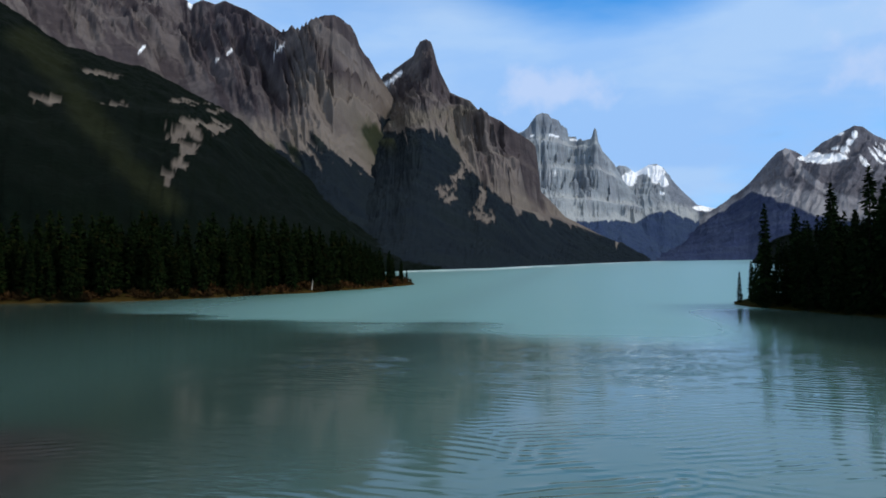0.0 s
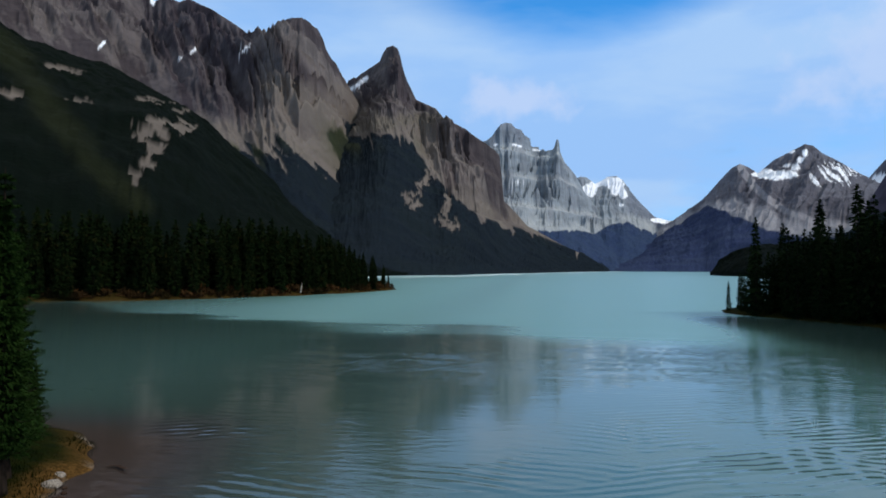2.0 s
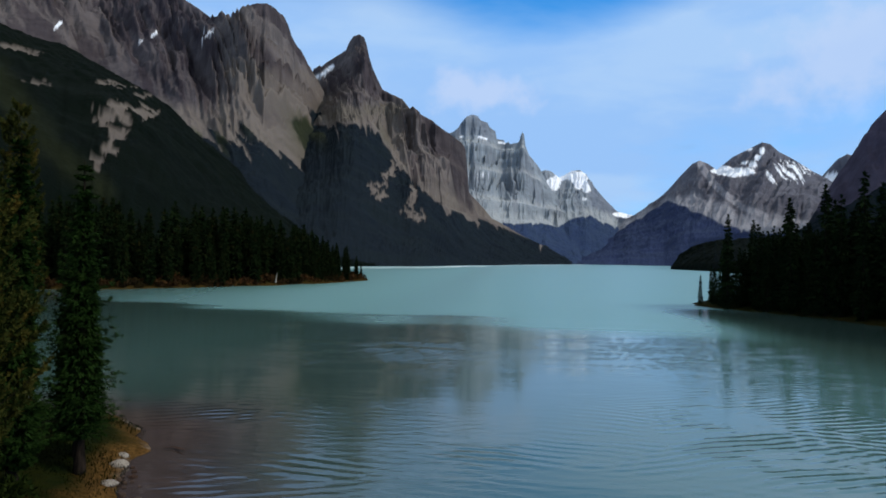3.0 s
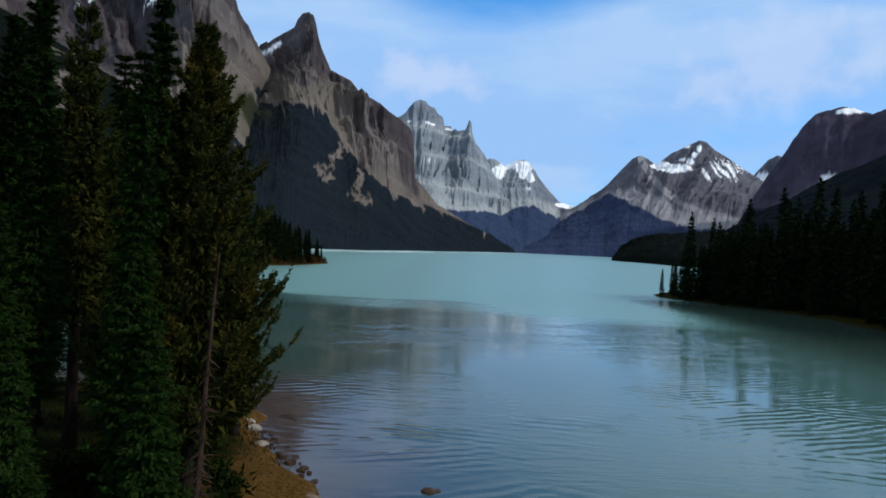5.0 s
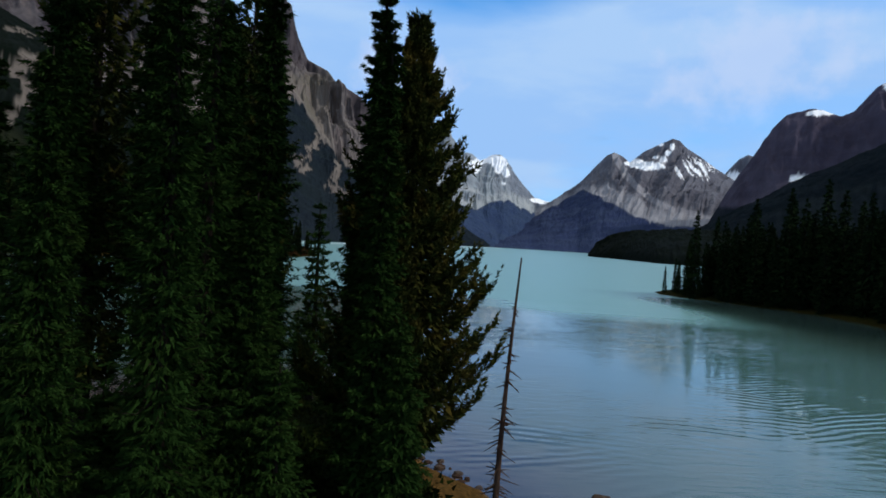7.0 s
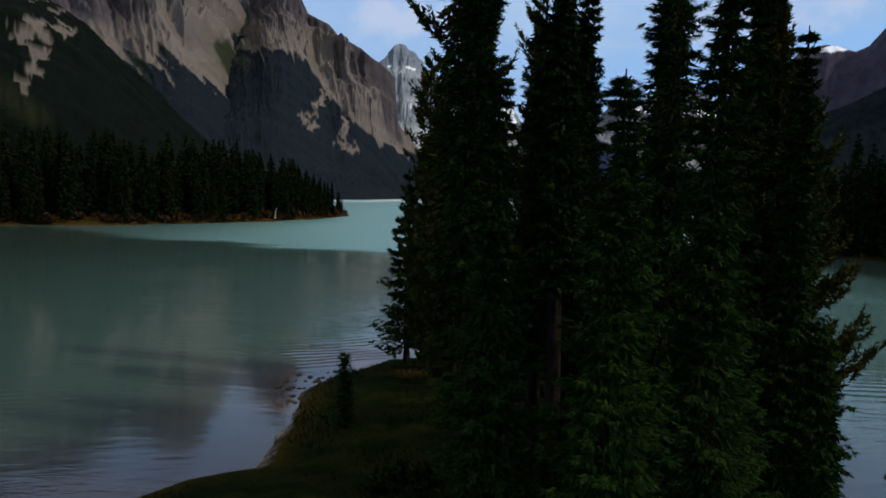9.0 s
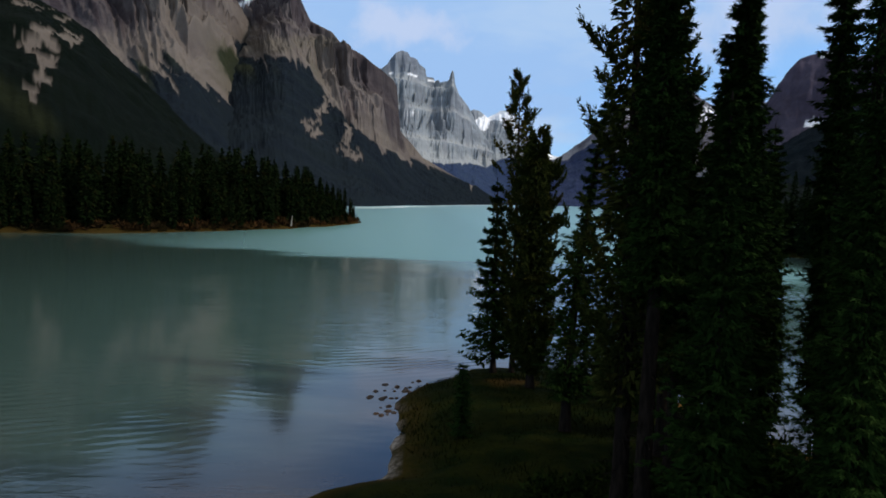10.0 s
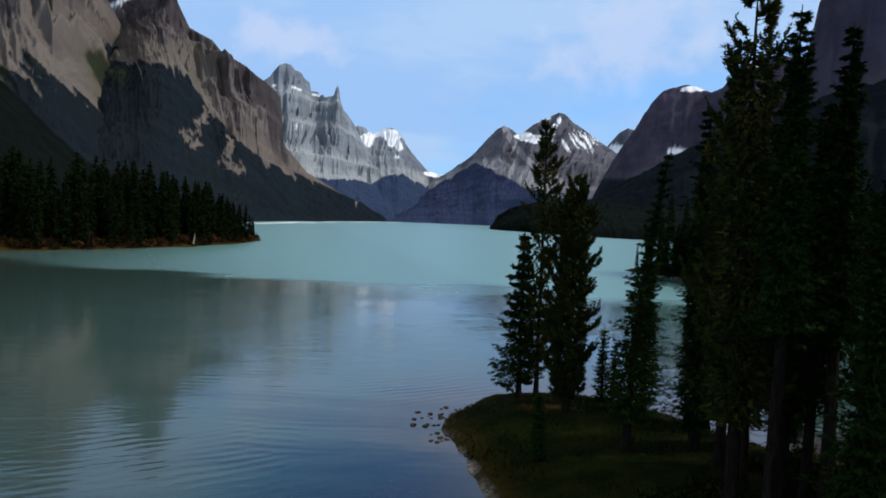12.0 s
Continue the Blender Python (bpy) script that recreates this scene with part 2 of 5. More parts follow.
# far ranges: blue haze is painted into the base colours, most in the woods
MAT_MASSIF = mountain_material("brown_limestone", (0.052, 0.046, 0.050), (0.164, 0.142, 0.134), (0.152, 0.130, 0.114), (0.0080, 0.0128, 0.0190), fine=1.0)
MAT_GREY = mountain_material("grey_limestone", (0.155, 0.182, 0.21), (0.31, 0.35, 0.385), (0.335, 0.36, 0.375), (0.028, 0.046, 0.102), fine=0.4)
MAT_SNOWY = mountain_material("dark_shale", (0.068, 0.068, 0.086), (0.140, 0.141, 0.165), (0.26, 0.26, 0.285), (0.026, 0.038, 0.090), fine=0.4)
# east range: its shadow is mixed into these darker purple colours
MAT_EAST = mountain_material("shade_painted_shale", (0.042, 0.037, 0.056), (0.068, 0.060, 0.090), (0.078, 0.070, 0.092), (0.010, 0.014, 0.022))
# copy of the wooded slope with navy haze put into the woods' colour
MAT_SLOPE = mountain_material("haze_tinted_slope", (0.05, 0.05, 0.06), (0.10, 0.10, 0.11), (0.12, 0.11, 0.11), (0.0036, 0.0074, 0.0112))
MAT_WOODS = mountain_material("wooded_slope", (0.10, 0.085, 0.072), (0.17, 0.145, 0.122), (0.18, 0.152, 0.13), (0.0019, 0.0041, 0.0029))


def foliage_material(name, dark, light, tip):
    m = Nodes(name)
    shade = m.mix(m.island(), dark, light)
    warm = m.mix(m.ramp(m.noise(0.7, 3), 0.5, 0.75, 0, 0.5), shade, tip)
    m.bsdf.inputs["Subsurface Weight"].default_value = 0.0
    return m.done(m.mix(m.ramp(m.random(), 0, 1, 0, 0.35), warm, dark), 0.9, None, 0.03)


MAT_SPRUCE = foliage_material("spruce_needles", (0.0095, 0.024, 0.0045), (0.018, 0.039, 0.0075), (0.030, 0.044, 0.0075))
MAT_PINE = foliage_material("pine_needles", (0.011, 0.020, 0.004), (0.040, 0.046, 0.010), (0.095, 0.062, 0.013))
# copy of the pine needles: rusty tips, plus warm sunlight painted into the colour
MAT_WARM_PINE = foliage_material("sun_tinted_rusty_needles", (0.011, 0.020, 0.004), (0.050, 0.048, 0.010), (0.14, 0.080, 0.014))
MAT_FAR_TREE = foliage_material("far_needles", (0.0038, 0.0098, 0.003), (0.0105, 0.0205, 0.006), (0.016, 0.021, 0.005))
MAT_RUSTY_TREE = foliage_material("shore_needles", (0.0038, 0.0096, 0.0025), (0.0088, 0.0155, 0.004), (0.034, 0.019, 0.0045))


def bark_material(name, dark, light):
    m = Nodes(name)
    n = m.noise(9, 6, 0.65, m.scaled(1, 1, 0.22))
    return m.done(m.mix(m.ramp(n, 0.35, 0.65), dark, light), 0.9, m.bump(n, 0.8, 0.03), 0.02)


MAT_BARK = bark_material("spruce_bark", (0.007, 0.006, 0.005), (0.024, 0.018, 0.014))
MAT_DEAD = bark_material("dead_wood", (0.025, 0.014, 0.010), (0.065, 0.040, 0.028))
MAT_PALE_DEAD = bark_material("bleached_wood", (0.18, 0.15, 0.12), (0.36, 0.32, 0.27))


def ground_material():
    m = Nodes("mossy_ground")
    r, g, b = m.attr("cover")[0:3]
    n, fine = m.noise(0.9, 5, 0.6), m.noise(7, 5, 0.65)
    grass = m.mix(m.ramp(n, 0.35, 0.65), (0.004, 0.0095, 0.0014), (0.015, 0.018, 0.0028))
    grass = m.mix(m.ramp(fine, 0.4, 0.7, 0, 0.6), grass, (0.007, 0.0075, 0.003))
    edge = m.mix(m.ramp(fine, 0.35, 0.65), (0.050, 0.025, 0.007), (0.135, 0.072, 0.020))
    gravel = m.mix(m.ramp(fine, 0.4, 0.6), (0.12, 0.10, 0.085), (0.32, 0.28, 0.24))
    col = m.mix(r, grass, edge)
    col = m.mix(g, col, gravel)
    return m.done(col, 0.92, m.bump(fine, 0.9, 0.08, m.bump(n, 0.6, 0.25)), 0.02)


MAT_GROUND = ground_material()


def stone_material():
    m = Nodes("lake_stone")
    n = m.noise(6, 6, 0.65)
    wet = m.mix(m.ramp(n, 0.35, 0.65), (0.022, 0.016, 0.012), (0.09, 0.065, 0.05))
    return m.done(m.mix(m.random(), wet, (0.06, 0.036, 0.022)), 0.6, m.bump(n, 0.7, 0.05), 0.12)


MAT_STONE = stone_material()


def water_material():
    m = Nodes("glacial_water")
    silt_shine, shoal, ruffle, comb = m.attr("bed")
    # turquoise silt; the same mask paints in brighter sky reflection
    deep = m.mix(silt_shine, (0.024, 0.035, 0.026), (0.140, 0.298, 0.282))
    bed = m.mix(m.ramp(m.noise(0.8, 5, 0.6), 0.3, 0.7), (0.037, 0.029, 0.032), (0.066, 0.051, 0.056))
    rusty = m.ramp(shoal, 0.62, 0.9)
    bed = m.mix(m.math("MULTIPLY", rusty, 0.4), bed, (0.070, 0.034, 0.013))
    col = m.mix(shoal, deep, bed)
    swell = m.noise(0.30, 3, 0.5, m.scaled(0.5, 1.5, 1), 0.6)
    ripple = m.noise(1.0, 3, 0.55, m.scaled(0.42, 1.7, 1), 0.9)
    chop = m.noise(4.0, 3, 0.6, m.scaled(0.6, 1.3, 1), 0.5)
    patchy = m.ramp(m.noise(0.045, 3, 0.5), 0.45, 0.60, 0.08, 1.0)
    height = m.math("ADD", m.math("MULTIPLY", swell, 0.4), m.math("MULTIPLY", ripple, m.math("MULTIPLY", patchy, 1.0)))
    height = m.math("ADD", height, m.math("MULTIPLY", chop, m.math("MULTIPLY", patchy, 0.10)))
    nrm = m.bump(height, 0.085, 0.35)
    # combed trains of small waves
    trains = None
    for turn, scale in ((14, 0.36), (-22, 0.43)):
        turned = m.t.nodes.new("ShaderNodeMapping")
        turned.inputs["Rotation"].default_value = (0, 0, radians(turn))
        m.t.links.new(m.coord, turned.inputs["Vector"])
        w = m.t.nodes.new("ShaderNodeTexWave")
        w.bands_direction = "Y"
        for key, value in (("Scale", scale), ("Distortion", 8.0), ("Detail", 3.0), ("Detail Scale", 0.35), ("Detail Roughness", 0.5)):
            w.inputs[key].default_value = value
        m.t.links.new(turned.outputs["Vector"], w.inputs["Vector"])
        trains = w.outputs["Fac"] if trains is None else m.mix(m.ramp(m.noise(0.07, 2), 0.42, 0.58), trains, w.outputs["Fac"])
    broken = m.ramp(m.noise(0.35, 3, 0.6, m.scaled(0.5, 1, 1)), 0.35, 0.6)
    nrm = m.bump(m.math("MULTIPLY", trains, m.math("MULTIPLY", comb, broken)), 1.0, 0.035, nrm)
    m.bsdf.inputs["IOR"].default_value = 1.42
    return m.done(col, m.ramp(ruffle, 0, 1, 0.09, 0.34), nrm, 0.5)


MAT_WATER = water_material()

# ---------------------------------------------------------------- mountains
def mountain(name, label, material, skyline, foot, ridge, profile, treeline, width=700, rows=130, seed=1, jag=6.0,
             rib=(190.0, 0.06), shear=0.0, tiers=(), soft_foot=1.0, rough=8.0, finger=60.0, talus=(0.35, 0.72), snow=(), clearings=(), meadows=(), ref=None, easy=(), easy_profile=None,
             lean=0.0, tone=(), tone_floor=-1e3, ledge=0.0, streaks=(), pale=(), fans=(), veins=(), fringe=0.0, flutes=None):
    """A range seen from the lake: tables over the bearing (degrees) give the height of its crest, the distances of foot
    and crest and the height of the tree line; profile gives the share of the crest's height from foot (0) to crest (1).
    rib: width of the buttresses in metres and how far they stand out; shear tilts them; tiers: height, spacing and
    offset of rock bands;
    the heights of crest, woods, snow and clearings hold at the distance ref; easy: how far the slope follows
    easy_profile instead;
    lean: how far the scree tongues slant; tone: darker rock, shade painted into its colour; ledge: loose stone on the
    bands; streaks: slanting snow; pale: scree ribs;
    fans: how high loose stone reaches above the woods; veins: thin lines of snow; fringe: green turf along the tree
    line; flutes: width and depth of the pillars in the cliffs."""
    az0, az1 = skyline[0][0], skyline[-1][0]
    az = np.linspace(az0, az1, width)[:, None]
    v = np.concatenate([np.linspace(0, 0.5, int(rows * 0.30), endpoint=False), np.linspace(0.5, 1, int(rows * 0.62)), 1 + np.linspace(0.02, 0.2, int(rows * 0.08))])[None, :]
    dr = along(ridge, az) * (1 + 0.02 * fbm(az * 0.7, az * 0, seed + 6, 3))
    s = np.radians(az) * dr
    far = dr / (ref or dr)
    crest = along(skyline, az) * far + jag * fbm(s / 110.0, az * 0 + seed, seed, 5, 0.62)
    ends = step(az0, az0 + 0.6, az) * (1 - step(az1 - 0.6, az1, az))
    df = along(foot, az) * (1 + 0.04 * fbm(az * 0.4, az * 0, seed + 5))
    d = df + (dr - df) * v
    x, y = d * np.sin(np.radians(az)), d * np.cos(np.radians(az))
    low = along(skyline, np.clip(az + np.linspace(-1.6, 1.6, 33)[None, :] * soft_foot, az0, az1)).mean(1, keepdims=True) * far
    gentle = along(easy, az) if easy else 0.0
    nominal = low * along(profile, np.clip(v, 0, 1))
    # buttresses and gullies run down the slope, broken by warps and bands
    warp = 0.35 * rib[0] * fbm(s / (rib[0] * 1.4), nominal / (rib[0] * 1.4), seed + 9, 4)
    sx = s + warp + shear * nominal
    L = rib[0]
    huge = ridged(sx / (L * 3.4), nominal / (L * 6.0), seed + 19, 2, 0.5) - 0.6
    big = ridged(sx / L, nominal / (L * 2.6), seed + 20, 3, 0.5) - 0.6
    mid = ridged(sx / (L * 0.36) + 3, (nominal + 0.4 * warp) / (L * 0.8), seed + 30, 3, 0.55) - 0.6
    small = ridged(sx / (L * 0.13), nominal / (L * 0.2), seed + 35, 2, 0.6) - 0.6
    n0 = 8.5 + (nominal - 8.5) * (ref or dr) / d
    hump = (0.12 + 0.88 * step(-70, 15, n0 - along(treeline, az + lean * (n0 - 400)))) * np.clip(v * 2.0, 0, 1) * step(1.0, 0.955, v) * (0.5 + 0.5 * step(talus[1] - 0.08, talus[1] + 0.06, v))
    vv = np.clip(v + rib[1] * hump * (1.3 * huge + 0.9 * big + 0.6 * (1 - 0.6 * gentle) * mid + 0.2 * small), 0, 1.0)
    if flutes:
        wide, deep, where = flutes
        pipe = 0.65 * ridged(sx / wide, nominal / (wide * 9.0), seed + 21, 1) + 0.35 * ridged(sx / (wide * 0.45) + 7, nominal / (wide * 4.0), seed + 22, 1)
        vv = np.clip(vv + deep * (pipe - 0.55) * along(where, az) * step(0.60, 0.76, v) * step(1.0, 0.93, v), 0, 1.0)
    share = along(profile, vv)
    if easy:
        share = share + (along(easy_profile, vv) - share) * gentle
    share = np.where(v > 1, 1 - (v - 1) * 2.2, share)
    z = low * share + (crest - low) * step(0.80, 1.0, np.where(v > 1, 1, vv)) + rough * fbm(x / 90.0, y / 90.0, seed + 40, 5, 0.55) * np.clip(v * 4, 0, 1) * step(1.0, 0.95, v)
    bands = 16 * fbm(s / 300.0, z / 200.0, seed + 44, 4) + 0.03 * s
    shelf = np.zeros_like(z)
    z0 = 8.5 + (z - 8.5) * (ref or dr) / d
    open_rock = step(-30, 25, z0 - along(treeline, az + lean * (z0 - 400)))
    firm = 1 - 0.85 * step(30, -30, z0 - along(fans, az)) if fans else 1.0
    for amp, gap, phase in tiers:
        q = (z + bands + phase) / gap
        fr = q - np.floor(q)
        if gap > 100:
            shelf = np.maximum(shelf, ledge * step(0.40, 0.22, fr) * step(0.45, 0.6, v) * step(0.98, 0.93, v))
        z = z + amp * (step(0.42, 0.98, fr) - fr) * step(0.35, 0.55, v) * step(1.0, 0.97, v) * (1 - 0.75 * gentle) * open_rock * firm
    z = z * (0.35 + 0.65 * ends) - 6 * (1 - np.clip(v * 12, 0, 1))
    # cover: woods, scree, snow
    zz = 8.5 + (z - 8.5) * (ref or dr) / d
    tongue = ridged(sx / (L * 0.62), nominal / (L * 7.0), seed + 50, 3, 0.5) ** 3
    shred = finger * 3.0 * (0.34 - tongue) + finger * 0.5 * fbm(s / 60.0, nominal / 60.0, seed + 51, 4)
    woods = step(6, -8, zz - along(treeline, az + lean * (zz - 400)) - np.minimum(shred, 0.3 * finger))
    scree = step(talus[0] - 0.05, talus[0] + 0.05, v) * step(talus[1] + 0.12, talus[1] - 0.14, vv + 0.06 * fbm(sx / 80.0, nominal / 120.0, seed + 60))
    scree = scree * (0.35 + 0.65 * step(0.35, 0.7, ridged(sx / (L * 0.4), nominal / (L * 4.0), seed + 61, 3))) * (1 - 0.7 * gentle)
    scree = np.maximum(scree, shelf)
    fan = np.zeros_like(z)
    if fans:
        upto = along(fans, az + lean * (zz - 400)) + 45 * fbm((sx + 0.3 * nominal) / 45.0, nominal / 260.0, seed + 63, 4, 0.6)
        fan = step(22, -22, zz - upto)
        scree = np.maximum(scree, fan * (0.55 + 0.45 * step(0.35, 0.75, ridged((sx + 0.25 * nominal) / 26.0, nominal / 300.0, seed + 64, 3))))
    for wide, line in pale:
        k = np.linspace(line[0][0], line[-1][0], 30)
        for a, h in zip(k, along(line, k)):
            q = np.exp(-(((az - a) * np.radians(1) * (ref or dr) / wide) ** 2 + ((zz - h) / wide) ** 2))
            scree = np.maximum(scree, step(0.3, 0.6, q + 0.3 * fbm(s / 30.0, z / 30.0, seed + 66, 4)))
    white = np.zeros_like(z)
    for a, h, wa, wh, cut in snow:
        q = np.exp(-(((az - a) / wa) ** 2 + ((zz - h) / wh) ** 2))
        white = np.maximum(white, step(cut, cut + 0.07, q + 0.42 * step(0.03, 0.3, q) * fbm(s / 42.0 + z / 38.0, z / 26.0 - s / 120.0, seed + 70, 5, 0.65)))
    for wide, line in veins:
        k = np.linspace(line[0][0], line[-1][0], 40)
        for a, h in zip(k, along(line, k)):
            q = np.exp(-(((az - a) * np.radians(1) * (ref or dr) / wide) ** 2 + ((zz - h) / wide) ** 2))
            white = np.maximum(white, step(0.3, 0.6, q + 0.15 * fbm(s / 12.0, z / 12.0, seed + 67, 3)))
    for a, h, wa, wh, cut, slope in streaks:
        q = np.exp(-(((az - a) / wa) ** 2 + ((zz - h) / wh) ** 2))
        white = np.maximum(white, step(cut, cut + 0.08, q * (0.5 + 1.1 * fbm(s / 120.0, (z + slope * s) / 12.0, seed + 72, 4, 0.55) + 0.2 * fbm(s / 25.0, z / 25.0, seed + 73, 3))))
    for a, h, wa, wh, keep in clearings:
        q = np.exp(-(((az - a) / wa) ** 2 + ((zz - h) / wh) ** 2))
        bare = step(0.40, 0.52, q * 0.9 + 1.15 * step(0.02, 0.35, q) * fbm(s / 15.0 + z / 24.0, z / 10.0 - s / 40.0, seed + 80, 4, 0.65))
        woods = woods * (1 - bare * (1 - keep))
        scree = np.maximum(scree, bare)
    woods = woods * (1 - white)
    green = np.zeros_like(z)
    for wide, line in meadows:
        k = np.linspace(line[0][0], line[-1][0], 36)
        for a, h in zip(k, along(line, k)):
            q = np.exp(-(((az - a) * 16.0 / wide) ** 2 + ((zz - h) / wide) ** 2))
            green = np.maximum(green, q)
    green = 0.18 * step(0.1, 1.0, green + 0.45 * step(0.05, 0.4, green) * fbm(s / 40.0, z / 30.0, seed + 85, 4))
    if fringe:
        turf = np.exp(-((zz - along(treeline, az + lean * (zz - 400)) + 12) / 42.0) ** 2) * step(0.38, 0.62, vnoise(sx / 70.0, nominal / 90.0, seed + 87)) * step(-8, -10, az)
        green = np.maximum(green, fringe * turf)
    # crowns give the woods a ragged surface
    tuft = ridged(x * 0.085, y * 0.085, seed + 90, 2) * 5.0
    z = z + woods * tuft * np.clip(v * 10, 0, 1)
    nu, nv = z.shape
    me = mesh_of(name, np.stack([x, y, z], -1).reshape(-1, 3), grid_faces(nu, nv))
    paint(me, "cover", np.stack([woods, scree, white, green], -1).reshape(-1, 4))
    # painted shade by bearing, only above tone_floor
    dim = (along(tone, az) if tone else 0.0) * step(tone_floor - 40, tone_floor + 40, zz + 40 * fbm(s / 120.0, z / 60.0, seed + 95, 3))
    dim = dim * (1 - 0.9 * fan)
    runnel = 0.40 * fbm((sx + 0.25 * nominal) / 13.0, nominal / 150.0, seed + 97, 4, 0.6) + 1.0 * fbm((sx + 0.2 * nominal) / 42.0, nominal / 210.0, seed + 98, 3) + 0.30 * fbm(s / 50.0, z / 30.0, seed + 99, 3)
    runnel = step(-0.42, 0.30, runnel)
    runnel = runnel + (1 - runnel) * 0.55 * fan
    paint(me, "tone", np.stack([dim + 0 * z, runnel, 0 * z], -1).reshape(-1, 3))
    me.materials.append(material)
    return tagged(new(name, me), label, "mountain", kind="structure")


CLIFFS = [(0, 0), (0.15, 0.05), (0.4, 0.20), (0.6, 0.40), (0.72, 0.55), (0.80, 0.66), (0.88, 0.84), (0.95, 0.95), (1, 1)]
STEEP = [(0, 0), (0.2, 0.08), (0.45, 0.24), (0.65, 0.42), (0.74, 0.52), (0.84, 0.78), (0.93, 0.93), (1, 1)]
PYRAMID = [(0, 0), (0.25, 0.16), (0.5, 0.38), (0.75, 0.66), (1, 1)]
WOODED = [(0, 0), (0.1, 0.16), (0.4, 0.5), (0.7, 0.8), (1, 1)]

APRON = [(0, 0), (0.2, 0.07), (0.45, 0.22), (0.62, 0.38), (0.76, 0.56), (0.82, 0.67), (0.90, 0.88), (0.96, 0.97), (1, 1)]
SCREE_SLOPE = [(0, 0), (0.15, 0.06), (0.4, 0.24), (0.6, 0.46), (0.8, 0.72), (0.92, 0.88), (1, 1)]
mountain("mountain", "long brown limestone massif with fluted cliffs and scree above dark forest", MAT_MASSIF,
         [(-66, 900), (-55, 980), (-43.7, 1010), (-36, 920), (-31.6, 860), (-30.9, 838), (-30.1, 857), (-29.1, 846), (-28.4, 862), (-26.7, 838), (-24.9, 800), (-23.4, 764), (-22.4, 781), (-21.3, 799), (-20.2, 804), (-19.1, 796), (-18.5, 782), (-18.0, 757), (-17.3, 700), (-16.6, 660), (-16.0, 628), (-15.2, 572), (-14.4, 522), (-13.6, 478), (-12.5, 420), (-11, 320)],
         [(-66, 650), (-20, 650), (-11, 750)], [(-66, 2900), (-32, 2750), (-26, 2350), (-21.5, 1900), (-19.5, 1920), (-17.0, 2300), (-15, 2500), (-11, 2600)], APRON,
         [(-66, 600), (-32, 600), (-26.3, 480), (-26.0, 380), (-25.6, 440), (-24.5, 410), (-24.1, 352), (-23.4, 412), (-22.5, 366), (-22.0, 380), (-21.4, 430), (-21.2, 372), (-20.8, 420), (-20.1, 450), (-19.9, 330), (-19.4, 385), (-19.2, 285), (-18.6, 290), (-18.3, 385), (-18.0, 350), (-15.9, 445), (-13.7, 490)],
         width=740, rows=150, seed=3, jag=3, rib=(85, 0.075), shear=0.45, tiers=[(7, 38, 0)], rough=18, talus=(0.42, 0.78), finger=36, lean=0.027, fringe=0.5, flutes=(48, 0.085, [(-66, 0.2), (-25, 0.25), (-23, 0.9), (-22, 1), (-18, 1), (-16, 0.3), (-11, 0)]),
         fans=[(-66, 0), (-27, 0), (-26, 440), (-25, 505), (-24, 490), (-22, 470), (-21, 505), (-19, 490), (-18, 530), (-17, 620), (-15, 640), (-11, 640)],
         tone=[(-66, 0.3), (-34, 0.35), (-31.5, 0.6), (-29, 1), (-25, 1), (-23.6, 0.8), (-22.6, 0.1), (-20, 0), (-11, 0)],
         ref=2300, easy=[(-66, 0.9), (-26, 0.9), (-23, 0.3), (-21.5, 0), (-11, 0)], easy_profile=SCREE_SLOPE,
         snow=[(-31.0, 838, 0.25, 12, 0.5)],
         veins=[(5, [(-34.6, 672), (-34.3, 690)]), (4.5, [(-28.1, 690), (-27.8, 704)]), (3.5, [(-29.0, 668), (-28.8, 672)]), (3.5, [(-24.5, 706), (-23.6, 732)])])
